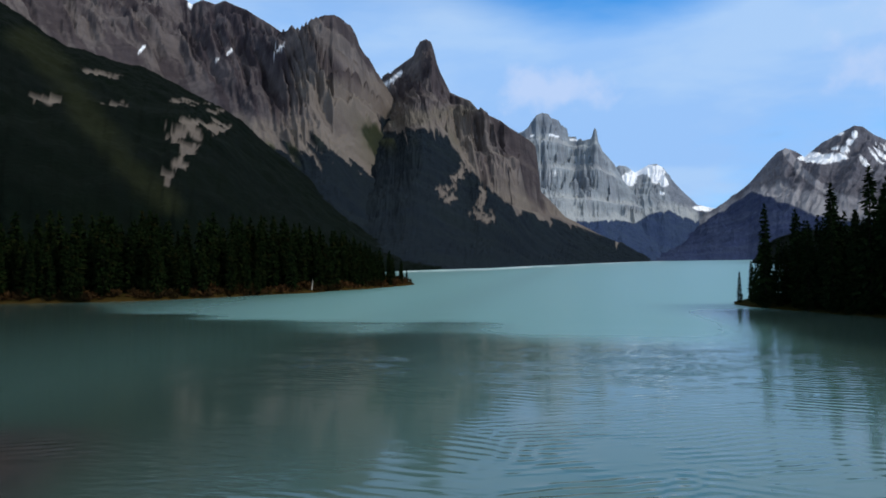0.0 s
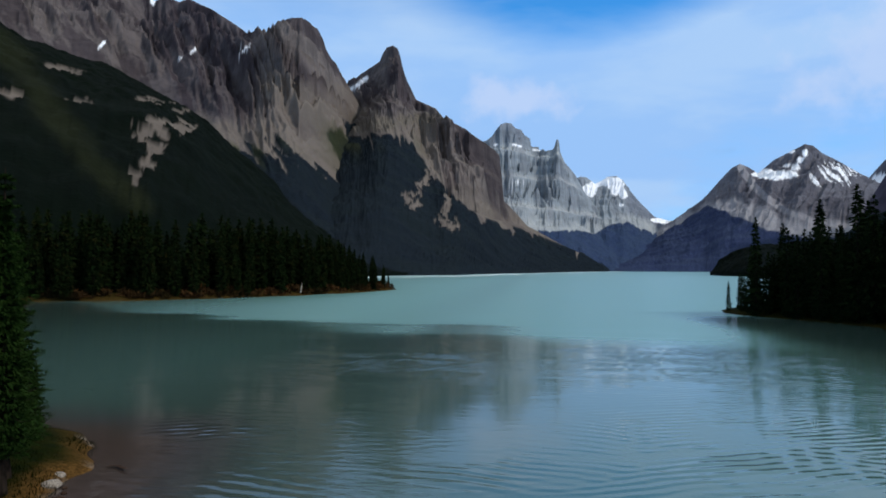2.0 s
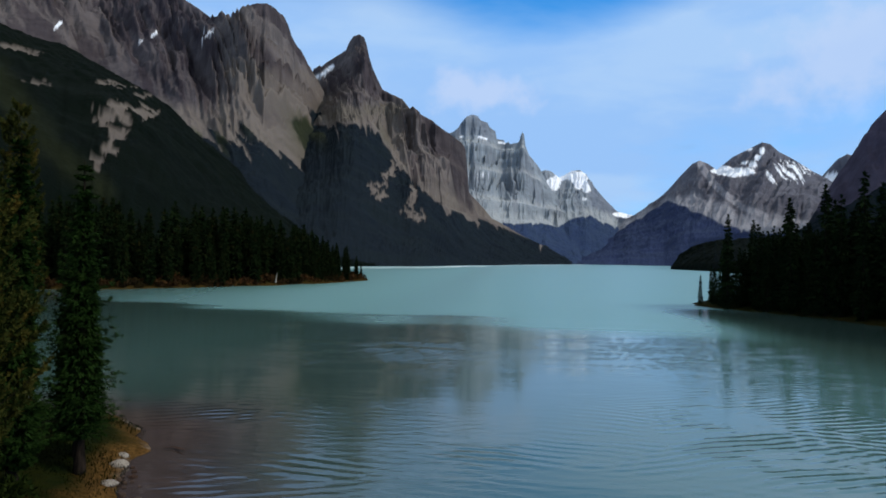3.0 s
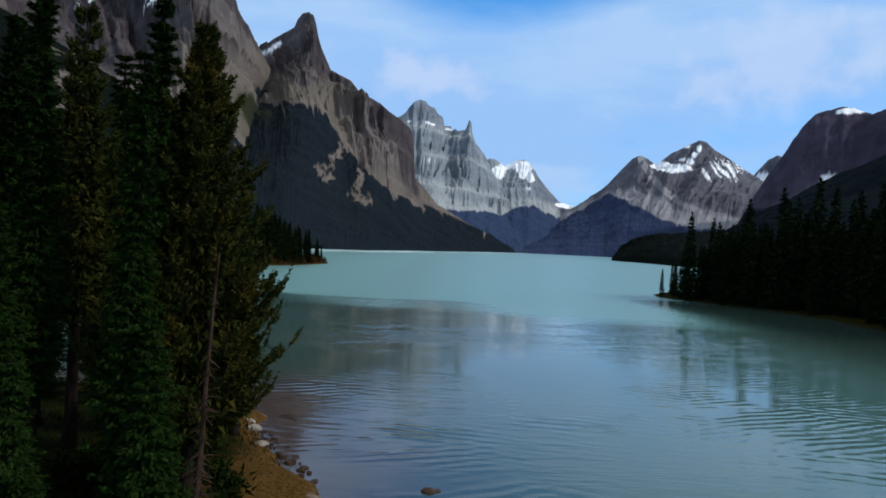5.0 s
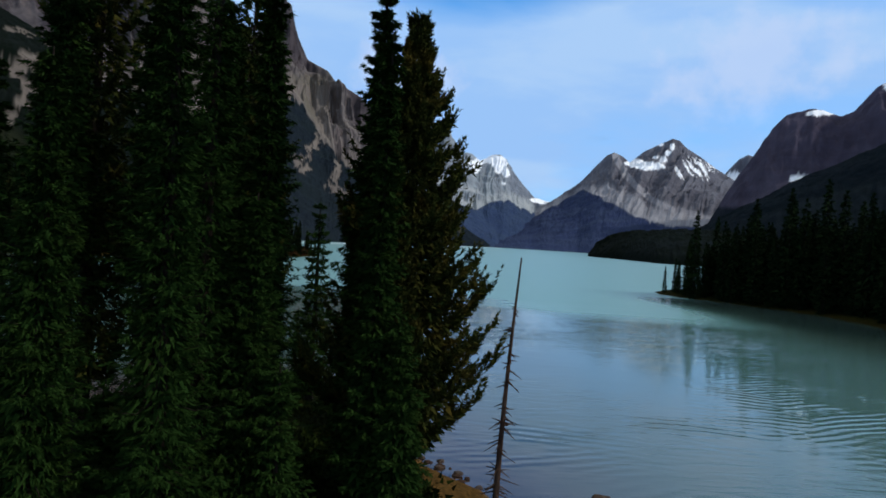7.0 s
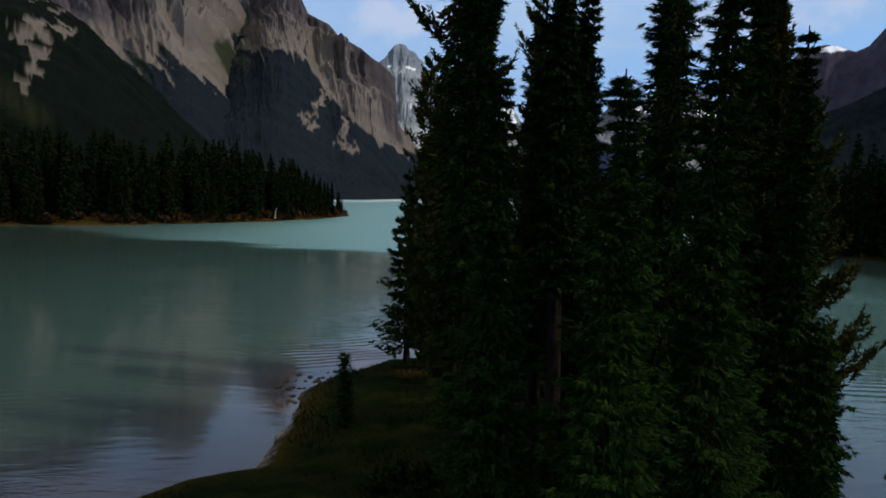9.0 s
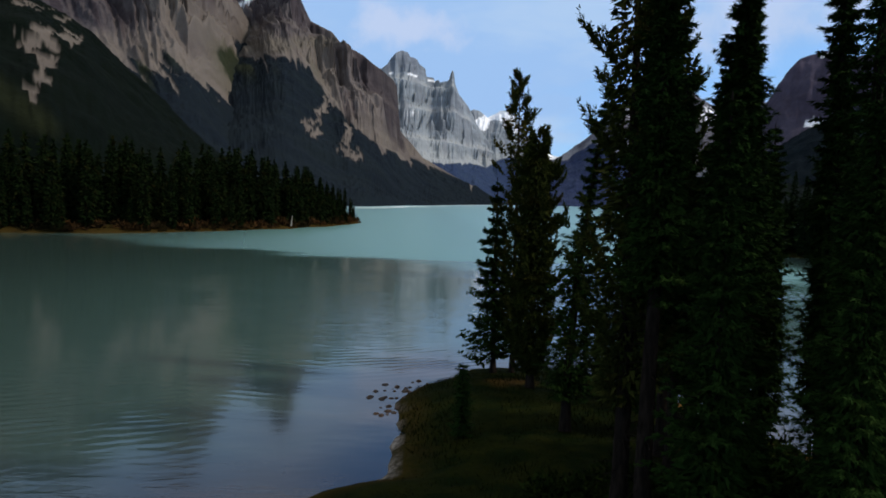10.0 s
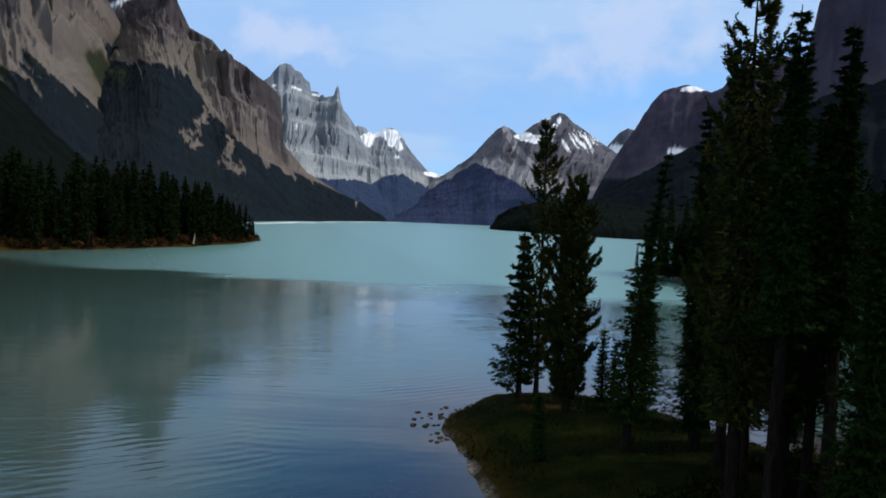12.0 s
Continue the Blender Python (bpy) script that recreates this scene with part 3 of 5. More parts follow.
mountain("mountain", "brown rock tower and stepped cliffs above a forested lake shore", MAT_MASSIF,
         [(-21, 480), (-19.4, 581), (-16.4, 660), (-15.8, 678), (-14.7, 728), (-13.6, 762), (-13.1, 778), (-12.85, 808), (-12.5, 832), (-12.0, 840), (-11.6, 830), (-11.4, 806), (-11.1, 750), (-10.8, 712), (-10.4, 676), (-10.0, 640), (-9.2, 622), (-8.3, 604), (-7.6, 566), (-5.8, 530), (-5.0, 500), (-4.1, 474), (-3.3, 448), (-2.95, 425), (-2.8, 358), (-2.6, 262), (-1.6, 215), (-0.64, 165), (0.4, 140), (3, 75), (6, 8)],
         [(-21, 650), (-13, 700), (-6, 820), (0, 1250), (4, 1900), (6, 2300)], [(-21, 2900), (-15, 2750), (-12, 2540), (-8.5, 2350), (-5.5, 2150), (-4.2, 2200), (-2.8, 2500), (6, 2640)], CLIFFS,
         [(-21, 420), (-19.5, 400), (-18, 340), (-16.9, 335), (-16.6, 450), (-16.2, 490), (-14.7, 486), (-13.9, 506), (-12.9, 492), (-11.5, 505), (-10.2, 483), (-9.5, 449), (-8.75, 381), (-8.0, 330), (-6.9, 279), (-5.8, 236), (-4.3, 190), (-3.0, 172), (-0.65, 140), (2, 90), (6, 40)],
         width=700, rows=160, seed=11, jag=3, rib=(80, 0.06), shear=0.35, tiers=[(120, 210, 130), (12, 42, 0)], rough=15, finger=30, ledge=0.5, fringe=0.5, flutes=(44, 0.05, [(-21, 0), (-16, 0.1), (-13, 0.35), (-10, 0.3), (-8.5, 1), (-2, 1), (0, 0.3), (6, 0)]),
         fans=[(-21, 560), (-18, 590), (-16, 600), (-14, 585), (-12.5, 572), (-11, 570), (-9.5, 575), (-8.4, 585), (-7.9, 420), (-7.2, 300), (-5.5, 262), (-3.5, 225), (-2.4, 215), (0, 180), (6, 60)],
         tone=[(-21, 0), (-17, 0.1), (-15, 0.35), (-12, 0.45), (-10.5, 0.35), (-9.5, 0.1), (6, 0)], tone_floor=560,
         ref=2540, easy=[(-21, 0.75), (-14, 0.75), (-12, 0.55), (-10, 0.35), (-8.5, 0), (6, 0)], easy_profile=SCREE_SLOPE, veins=[(8, [(-16.1, 650), (-15.5, 668), (-14.9, 688), (-14.2, 716)])],
         clearings=[(-8.9, 345, 0.35, 30, 0.0), (-9.5, 305, 0.4, 30, 0.0), (-10.4, 262, 0.6, 22, 0.0), (-9.8, 240, 0.5, 20, 0.0), (-7.15, 262, 0.3, 30, 0.0), (-7.3, 215, 0.35, 35, 0.0), (-7.6, 180, 0.5, 22, 0.0), (-6.7, 165, 0.6, 22, 0.0)],
         meadows=[(26, [(-16.0, 520), (-12.5, 545), (-10.5, 560), (-8.5, 575)])])
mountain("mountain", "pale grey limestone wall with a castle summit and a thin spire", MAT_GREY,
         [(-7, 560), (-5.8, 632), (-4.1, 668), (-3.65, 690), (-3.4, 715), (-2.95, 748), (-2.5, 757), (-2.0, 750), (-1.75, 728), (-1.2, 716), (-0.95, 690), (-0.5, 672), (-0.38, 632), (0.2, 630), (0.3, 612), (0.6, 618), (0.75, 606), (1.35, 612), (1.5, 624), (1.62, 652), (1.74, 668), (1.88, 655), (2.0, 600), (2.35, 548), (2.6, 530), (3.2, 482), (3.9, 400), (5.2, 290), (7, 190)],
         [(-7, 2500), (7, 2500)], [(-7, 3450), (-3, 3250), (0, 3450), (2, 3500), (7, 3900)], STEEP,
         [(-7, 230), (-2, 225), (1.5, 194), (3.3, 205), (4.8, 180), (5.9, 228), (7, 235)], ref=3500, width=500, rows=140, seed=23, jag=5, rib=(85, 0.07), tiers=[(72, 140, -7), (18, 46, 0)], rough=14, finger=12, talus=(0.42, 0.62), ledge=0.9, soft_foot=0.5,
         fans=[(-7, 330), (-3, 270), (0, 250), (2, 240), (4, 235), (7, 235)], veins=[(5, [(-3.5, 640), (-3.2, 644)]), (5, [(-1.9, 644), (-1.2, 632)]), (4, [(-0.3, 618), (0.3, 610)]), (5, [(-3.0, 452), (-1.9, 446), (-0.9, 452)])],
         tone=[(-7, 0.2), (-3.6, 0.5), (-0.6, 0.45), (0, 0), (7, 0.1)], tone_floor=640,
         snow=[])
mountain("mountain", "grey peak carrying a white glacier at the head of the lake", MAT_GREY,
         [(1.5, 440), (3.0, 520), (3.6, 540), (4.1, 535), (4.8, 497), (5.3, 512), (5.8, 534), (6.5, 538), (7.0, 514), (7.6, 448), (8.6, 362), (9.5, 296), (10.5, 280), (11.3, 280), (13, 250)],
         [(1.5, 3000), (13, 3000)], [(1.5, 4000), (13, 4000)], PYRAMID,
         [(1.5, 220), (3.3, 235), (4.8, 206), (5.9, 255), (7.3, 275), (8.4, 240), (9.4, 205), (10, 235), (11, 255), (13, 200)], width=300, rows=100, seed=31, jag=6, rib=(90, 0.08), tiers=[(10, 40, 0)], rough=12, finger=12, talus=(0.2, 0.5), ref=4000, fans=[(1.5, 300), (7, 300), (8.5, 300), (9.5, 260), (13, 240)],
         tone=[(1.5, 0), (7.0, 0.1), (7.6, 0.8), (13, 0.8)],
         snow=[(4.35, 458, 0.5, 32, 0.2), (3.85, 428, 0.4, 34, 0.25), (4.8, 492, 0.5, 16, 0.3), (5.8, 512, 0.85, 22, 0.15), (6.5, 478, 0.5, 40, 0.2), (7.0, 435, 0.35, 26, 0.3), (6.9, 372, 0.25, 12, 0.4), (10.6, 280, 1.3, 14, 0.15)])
mountain("mountain", "dark shale peak streaked with snow above a forested spur in painted blue haze", MAT_SNOWY,
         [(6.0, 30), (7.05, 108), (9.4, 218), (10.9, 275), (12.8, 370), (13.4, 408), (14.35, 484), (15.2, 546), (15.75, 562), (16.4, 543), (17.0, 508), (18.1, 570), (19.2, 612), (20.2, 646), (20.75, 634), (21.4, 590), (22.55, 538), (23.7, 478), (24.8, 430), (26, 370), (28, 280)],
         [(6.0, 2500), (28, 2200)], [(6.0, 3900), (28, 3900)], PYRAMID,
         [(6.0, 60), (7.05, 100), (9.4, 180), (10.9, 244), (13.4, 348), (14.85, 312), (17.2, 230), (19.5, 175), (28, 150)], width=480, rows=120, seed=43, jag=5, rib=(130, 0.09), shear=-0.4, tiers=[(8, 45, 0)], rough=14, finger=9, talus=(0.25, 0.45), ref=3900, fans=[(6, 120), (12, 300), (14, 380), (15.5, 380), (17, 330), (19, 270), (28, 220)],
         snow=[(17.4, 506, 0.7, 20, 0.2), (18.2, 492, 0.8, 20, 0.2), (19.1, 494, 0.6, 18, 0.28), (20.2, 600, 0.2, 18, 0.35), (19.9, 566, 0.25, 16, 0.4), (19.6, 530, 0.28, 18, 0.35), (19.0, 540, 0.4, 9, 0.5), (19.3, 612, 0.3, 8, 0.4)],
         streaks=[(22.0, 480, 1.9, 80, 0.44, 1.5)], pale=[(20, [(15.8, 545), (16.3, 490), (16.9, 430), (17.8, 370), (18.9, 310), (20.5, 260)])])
mountain("mountain", "small far peak with a snow saddle", MAT_SNOWY,
         [(22.5, 380), (23.9, 480), (24.5, 540), (25.2, 605), (25.8, 628), (27, 600), (29, 560)],
         [(22.5, 3600), (29, 3600)], [(22.5, 4350), (29, 4350)], PYRAMID, [(22, 60), (30, 60)], width=160, rows=80, seed=47, jag=6, rib=(200, 0.08), rough=14,
         snow=[(25.0, 500, 0.7, 30, 0.42)])
mountain("mountain", "purple-brown mountain, shade painted into its rock, with a small snow patch", MAT_EAST,
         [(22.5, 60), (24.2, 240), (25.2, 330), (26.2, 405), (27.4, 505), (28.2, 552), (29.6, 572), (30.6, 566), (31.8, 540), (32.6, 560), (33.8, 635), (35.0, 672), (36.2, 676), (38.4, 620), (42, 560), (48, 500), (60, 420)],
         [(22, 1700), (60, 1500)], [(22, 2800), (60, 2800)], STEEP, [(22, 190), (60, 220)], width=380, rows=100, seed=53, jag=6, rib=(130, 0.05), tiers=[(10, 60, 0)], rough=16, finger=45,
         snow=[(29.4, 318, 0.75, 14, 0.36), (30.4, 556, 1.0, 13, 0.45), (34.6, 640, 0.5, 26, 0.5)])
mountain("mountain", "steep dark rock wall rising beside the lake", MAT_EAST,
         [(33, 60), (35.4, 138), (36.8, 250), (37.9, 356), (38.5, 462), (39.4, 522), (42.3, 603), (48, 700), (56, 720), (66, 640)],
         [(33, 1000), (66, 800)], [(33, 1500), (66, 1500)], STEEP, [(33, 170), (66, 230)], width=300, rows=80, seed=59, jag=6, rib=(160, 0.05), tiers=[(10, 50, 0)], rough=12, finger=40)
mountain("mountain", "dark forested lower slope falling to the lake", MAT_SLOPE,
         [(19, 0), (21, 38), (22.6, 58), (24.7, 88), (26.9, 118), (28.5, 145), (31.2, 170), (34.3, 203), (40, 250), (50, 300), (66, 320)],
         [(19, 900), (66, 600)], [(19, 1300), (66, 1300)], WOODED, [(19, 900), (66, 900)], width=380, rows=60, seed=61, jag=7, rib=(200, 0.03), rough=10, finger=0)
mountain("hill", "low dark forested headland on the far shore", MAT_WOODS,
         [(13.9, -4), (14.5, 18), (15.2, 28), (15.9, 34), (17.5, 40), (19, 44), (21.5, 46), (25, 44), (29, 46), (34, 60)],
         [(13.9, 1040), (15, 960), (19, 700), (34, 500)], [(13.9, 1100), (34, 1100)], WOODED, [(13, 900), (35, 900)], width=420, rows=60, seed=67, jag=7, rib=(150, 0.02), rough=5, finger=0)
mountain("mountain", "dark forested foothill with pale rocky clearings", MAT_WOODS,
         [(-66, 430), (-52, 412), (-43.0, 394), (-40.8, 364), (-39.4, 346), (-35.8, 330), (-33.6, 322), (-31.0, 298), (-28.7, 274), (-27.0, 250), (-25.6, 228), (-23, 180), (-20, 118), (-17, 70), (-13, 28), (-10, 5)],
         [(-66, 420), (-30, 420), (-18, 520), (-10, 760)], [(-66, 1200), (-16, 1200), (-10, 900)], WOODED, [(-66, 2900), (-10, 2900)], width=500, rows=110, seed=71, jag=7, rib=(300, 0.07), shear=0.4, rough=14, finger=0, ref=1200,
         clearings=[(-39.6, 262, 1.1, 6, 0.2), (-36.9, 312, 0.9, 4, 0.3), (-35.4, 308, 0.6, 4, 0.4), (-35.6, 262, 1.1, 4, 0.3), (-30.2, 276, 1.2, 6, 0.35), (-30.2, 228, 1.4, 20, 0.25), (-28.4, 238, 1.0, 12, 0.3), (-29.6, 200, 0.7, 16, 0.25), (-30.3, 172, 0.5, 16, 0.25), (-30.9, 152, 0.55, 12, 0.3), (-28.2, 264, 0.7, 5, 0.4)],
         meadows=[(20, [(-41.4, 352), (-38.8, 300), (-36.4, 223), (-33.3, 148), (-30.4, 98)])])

# ---------------------------------------------------------------- the lake
SHORE = [(-22.2, 22.2), (-20.6, 22.9), (-20.9, 27), (-21.0, 31), (-20.3, 34), (-18, 36.6), (-15.4, 37.4), (-12.4, 37.2), (-9.6, 35), (-8.4, 32), (-7.0, 28.6), (-5.2, 24.8), (-3.8, 22.2),
         (-3.0, 18), (-3.4, 12), (-6, 6), (-12, 2), (-20, 2), (-27, 8), (-26.5, 16), (-24.0, 20.6)]
EAST_SHORE = [(44.5, 143), (46.5, 135), (50.5, 127), (56, 118), (59, 108), (59.5, 97), (57, 86), (60, 72), (75, 55), (110, 45), (170, 50), (190, 120), (140, 175), (80, 172), (55, 158), (47, 150)]
WEST_SHORE = [(-43.5, 262), (-50, 226), (-58, 203), (-70, 181), (-84, 163), (-102, 152), (-130, 150), (-180, 148), (-300, 140), (-340, 300), (-260, 420), (-140, 400), (-70, 330), (-46, 272)]


def inside_distance(x, y, ring):
    """Distance to the ring, positive inside."""
    best, odd = np.full(np.shape(x), 1e9), np.zeros(np.shape(x), bool)
    for (ax, ay), (bx, by) in zip(ring, ring[1:] + ring[:1]):
        ex, ey = bx - ax, by - ay
        k = np.clip(((x - ax) * ex + (y - ay) * ey) / (ex * ex + ey * ey), 0, 1)
        best = np.minimum(best, np.hypot(x - ax - k * ex, y - ay - k * ey))
        cross = (ay > y) != (by > y)
        odd ^= cross & (x < (bx - ax) * (y - ay) / (by - ay + 1e-12) + ax)
    return np.where(odd, best, -best)


CALM_EDGE = [(-160, 152), (-98, 146), (-75, 124), (-58, 114), (-50, 114), (-41, 105), (-24, 96), (-8, 92), (-2, 97), (3, 95), (12, 86), (40, 80), (90, 60)]


def lake():
    xs = np.unique(np.concatenate([np.linspace(-5000, -200, 16), np.linspace(-200, 120, 201), np.linspace(120, 5000, 16)]))
    ys = np.unique(np.concatenate([np.linspace(-4000, -30, 10), np.linspace(-30, 200, 171), np.linspace(200, 5000, 30)]))
    x, y = np.meshgrid(xs, ys, indexing="ij")
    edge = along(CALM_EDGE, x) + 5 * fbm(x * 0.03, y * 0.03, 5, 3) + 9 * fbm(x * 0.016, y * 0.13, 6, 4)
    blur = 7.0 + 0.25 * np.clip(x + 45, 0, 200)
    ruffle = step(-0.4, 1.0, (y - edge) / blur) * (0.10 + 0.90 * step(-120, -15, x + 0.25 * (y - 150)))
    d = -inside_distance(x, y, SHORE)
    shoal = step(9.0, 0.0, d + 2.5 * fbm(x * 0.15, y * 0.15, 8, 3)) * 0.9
    # calm water off the east island; its trees' dark reflection is painted below
    lee_mirror = step(28, 44, x) * step(140, 122, y) * step(64, 14, -inside_distance(x, y, EAST_SHORE) + 6 * fbm(x * 0.06, y * 0.06, 14, 3))
    ruffle = ruffle * (1 - 0.97 * lee_mirror)
    # glacial silt, with sky brightness and dark tree reflections painted into its amount
    silt_shine = np.clip(0.05 + 0.14 * step(-6, -26, x) * step(-75, -28, x) * step(5, 45, y) + 0.05 * step(38, 75, y) + 0.07 * np.exp(-((x + 12) / 13) ** 2 - ((y - 62) / 30) ** 2) + 0.38 * step(-8, 20, x) * (1 - 0.95 * lee_mirror) + 0.78 * ruffle, 0, 1)
    # wind-combed patches
    comb = 0.03 + 0 * x
    for px, py, wx, wy, much in [(4, 18, 4.5, 5, 1), (7, 33, 5, 4, 0.55), (-1, 30, 4, 4, 0.8), (-3.3, 66, 9, 10, 1), (27, 68, 15, 14, 1), (21, 36, 9, 10, 1), (-6.7, 39, 3, 3, 0.8), (30, 54, 9, 6, 0.45), (-20, 40, 10, 3, 0.4), (-34, 30, 9, 6, 0.2)]:
        comb = np.maximum(comb, much * np.exp(-((x - px) / wx) ** 2 - ((y - py) / wy) ** 2))
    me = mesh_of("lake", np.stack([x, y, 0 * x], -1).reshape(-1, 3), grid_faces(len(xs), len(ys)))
    paint(me, "bed", np.stack([silt_shine, shoal, ruffle, comb], -1).reshape(-1, 4))
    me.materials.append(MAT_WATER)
    return tagged(new("water", me), "turquoise glacial lake, calm near the island and ruffled farther out", "lake", kind="structure")


lake()


def far_streak():
    az = np.linspace(-13.2, 7.0, 60)[:, None]
    shore = along([(-14, 700), (-6, 820), (0, 1250), (4, 1900), (7, 2400)], az)
    k = np.linspace(0, 1, 5)[None, :]
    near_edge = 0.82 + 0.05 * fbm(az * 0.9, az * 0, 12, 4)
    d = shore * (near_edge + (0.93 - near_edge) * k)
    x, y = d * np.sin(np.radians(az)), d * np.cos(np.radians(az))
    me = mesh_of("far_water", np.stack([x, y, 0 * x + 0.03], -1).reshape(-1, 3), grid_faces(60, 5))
    m = Nodes("painted_sky_glint")
    # near-white base colour paints in the sky's reflection on ruffled water
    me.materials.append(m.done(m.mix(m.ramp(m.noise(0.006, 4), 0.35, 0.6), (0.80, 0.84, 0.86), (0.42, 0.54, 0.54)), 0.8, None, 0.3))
    tagged(new("water", me), "wind-ruffled streak on the lake below the far shore, sky glint painted pale", "lake", kind="structure")


far_streak()


def land(name, label, ring, cell, rise, top, rim, seed, gravel=0.0, lumps=0.15, rust=1.0):
    xs = np.arange(min(p[0] for p in ring) - 4, max(p[0] for p in ring) + 4, cell)
    ys = np.arange(min(p[1] for p in ring) - 4, max(p[1] for p in ring) + 4, cell)
    x, y = np.meshgrid(xs, ys, indexing="ij")
    d = inside_distance(x, y, ring) + rim * 0.5 * fbm(x / rim * 0.5, y / rim * 0.5, seed, 4)
    z = np.where(d > 0, top * (1 - np.exp(-d * rise / top)), d * 0.5) + lumps * fbm(x * 0.6 / cell * 0.3, y * 0.6 / cell * 0.3, seed + 3, 4) * np.clip(d, 0, 1)
    z = np.maximum(z, -1.5)
    me = mesh_of(name, np.stack([x, y, z], -1).reshape(-1, 3), grid_faces(len(xs), len(ys)))
    edge = step(rim, rim * 0.25, d + rim * 0.4 * fbm(x * 0.5, y * 0.5, seed + 7, 4))
    if ring is SHORE:
        edge = np.maximum(edge, 0.75 * step(0.35, 0.75, np.exp(-((x + 5.2) / 3.0) ** 2 - ((y - 20.5) / 6.5) ** 2) + 0.35 * fbm(x * 0.7, y * 0.7, seed + 11, 4)))
    pale = step(0.55, 0.8, gravel * step(rim * 0.5, 0, np.abs(d)) + 0.5 * fbm(x * 0.8, y * 0.8, seed + 8, 4))
    rusty = edge * rust
    if ring is SHORE:
        # sunlight painted over the rust: stronger sunny bank, lit tan patch by the trees
        lit_tan_patch = np.exp(-((x + 15.9) / 1.5) ** 2 - ((y - 32.0) / 1.1) ** 2) + 0.4 * fbm(x * 0.9, y * 0.9, seed + 12, 3)
        rusty = np.maximum(rusty * (0.2 + 0.8 * step(-14, -7, x)), 0.55 * step(0.3, 0.8, lit_tan_patch))
    paint(me, "cover", np.stack([rusty, pale, 0 * d], -1).reshape(-1, 3))
    me.materials.append(MAT_GROUND)
    return tagged(new(name, me), label, "ground", kind="structure")


land("ground", "low mossy island with a rusty grass rim", SHORE, 0.35, 0.5, 1.1, 1.6, 4, 0.55, 0.18)
land("ground", "dark wooded island across the channel", EAST_SHORE, 2.0, 0.25, 2.5, 3.0, 6, 0.0, 0.6, 0.15)
land("ground", "wooded point with a reddish-brown bank", WEST_SHORE, 2.0, 0.6, 2.5, 5.0, 9, 0.2, 0.6, 0.4)


def height_in(ring, rise, top, x, y):
    d = float(inside_distance(np.array(x), np.array(y), ring))
    return top * (1 - math.exp(-max(d, 0) * rise / top)) - 0.08


# ---------------------------------------------------------------- trees
def tube(points, radii, sides=7):
    pts, radii = np.asarray(points, float), np.asarray(radii, float)
    ang = np.linspace(0, 2 * np.pi, sides, endpoint=False)
    ring = np.stack([np.cos(ang), np.sin(ang), 0 * ang], 1)
    verts = (pts[:, None, :] + ring[None] * radii[:, None, None]).reshape(-1, 3)
    faces = []
    for i in range(len(pts) - 1):
        for k in range(sides):
            a, b = i * sides + k, i * sides + (k + 1) % sides
            faces.append((a, b, b + sides, a + sides))
    return verts, np.array(faces)


def sticks(start, end, r0, r1):
    """Three-sided tapered limbs from arrays of starts to ends."""
    axis = end - start
    axis /= np.linalg.norm(axis, axis=1, keepdims=True) + 1e-9
    side = np.cross(axis, [0.02, 0.03, 1.0])
    side /= np.linalg.norm(side, axis=1, keepdims=True) + 1e-9
    up = np.cross(side, axis)
    verts = []
    for base, r in ((start, r0), (end, r1)):
        for k in range(3):
            a = 2 * np.pi * k / 3
            verts.append(base + (side * np.cos(a) + up * np.sin(a)) * np.asarray(r).reshape(-1, 1))
    n = len(start)
    verts = np.stack(verts, 1).reshape(-1, 3)
    o = np.arange(n)[:, None] * 6
    quads = np.array([[0, 1, 4, 3], [1, 2, 5, 4], [2, 0, 3, 5]])
    return verts, (o[:, None, :] + quads[None]).reshape(-1, 4)


def blades(p, way, length, width, rng, flat=0.0):
    """Small pointed sprays of needles; flat turns them level, like the plates of a spruce bough."""
    way = way / (np.linalg.norm(way, axis=1, keepdims=True) + 1e-9)
    rnd = rng.normal(size=p.shape) * (1 - 0.75 * flat)
    rnd[:, 2] += 1.6 * flat
    side = np.cross(way, rnd)
    side /= np.linalg.norm(side, axis=1, keepdims=True) + 1e-9
    length, width = length.reshape(-1, 1), width.reshape(-1, 1)
    verts = np.stack([p + side * width, p + way * length, p - side * width], 1).reshape(-1, 3)
    return verts, np.arange(len(p) * 3).reshape(-1, 3)


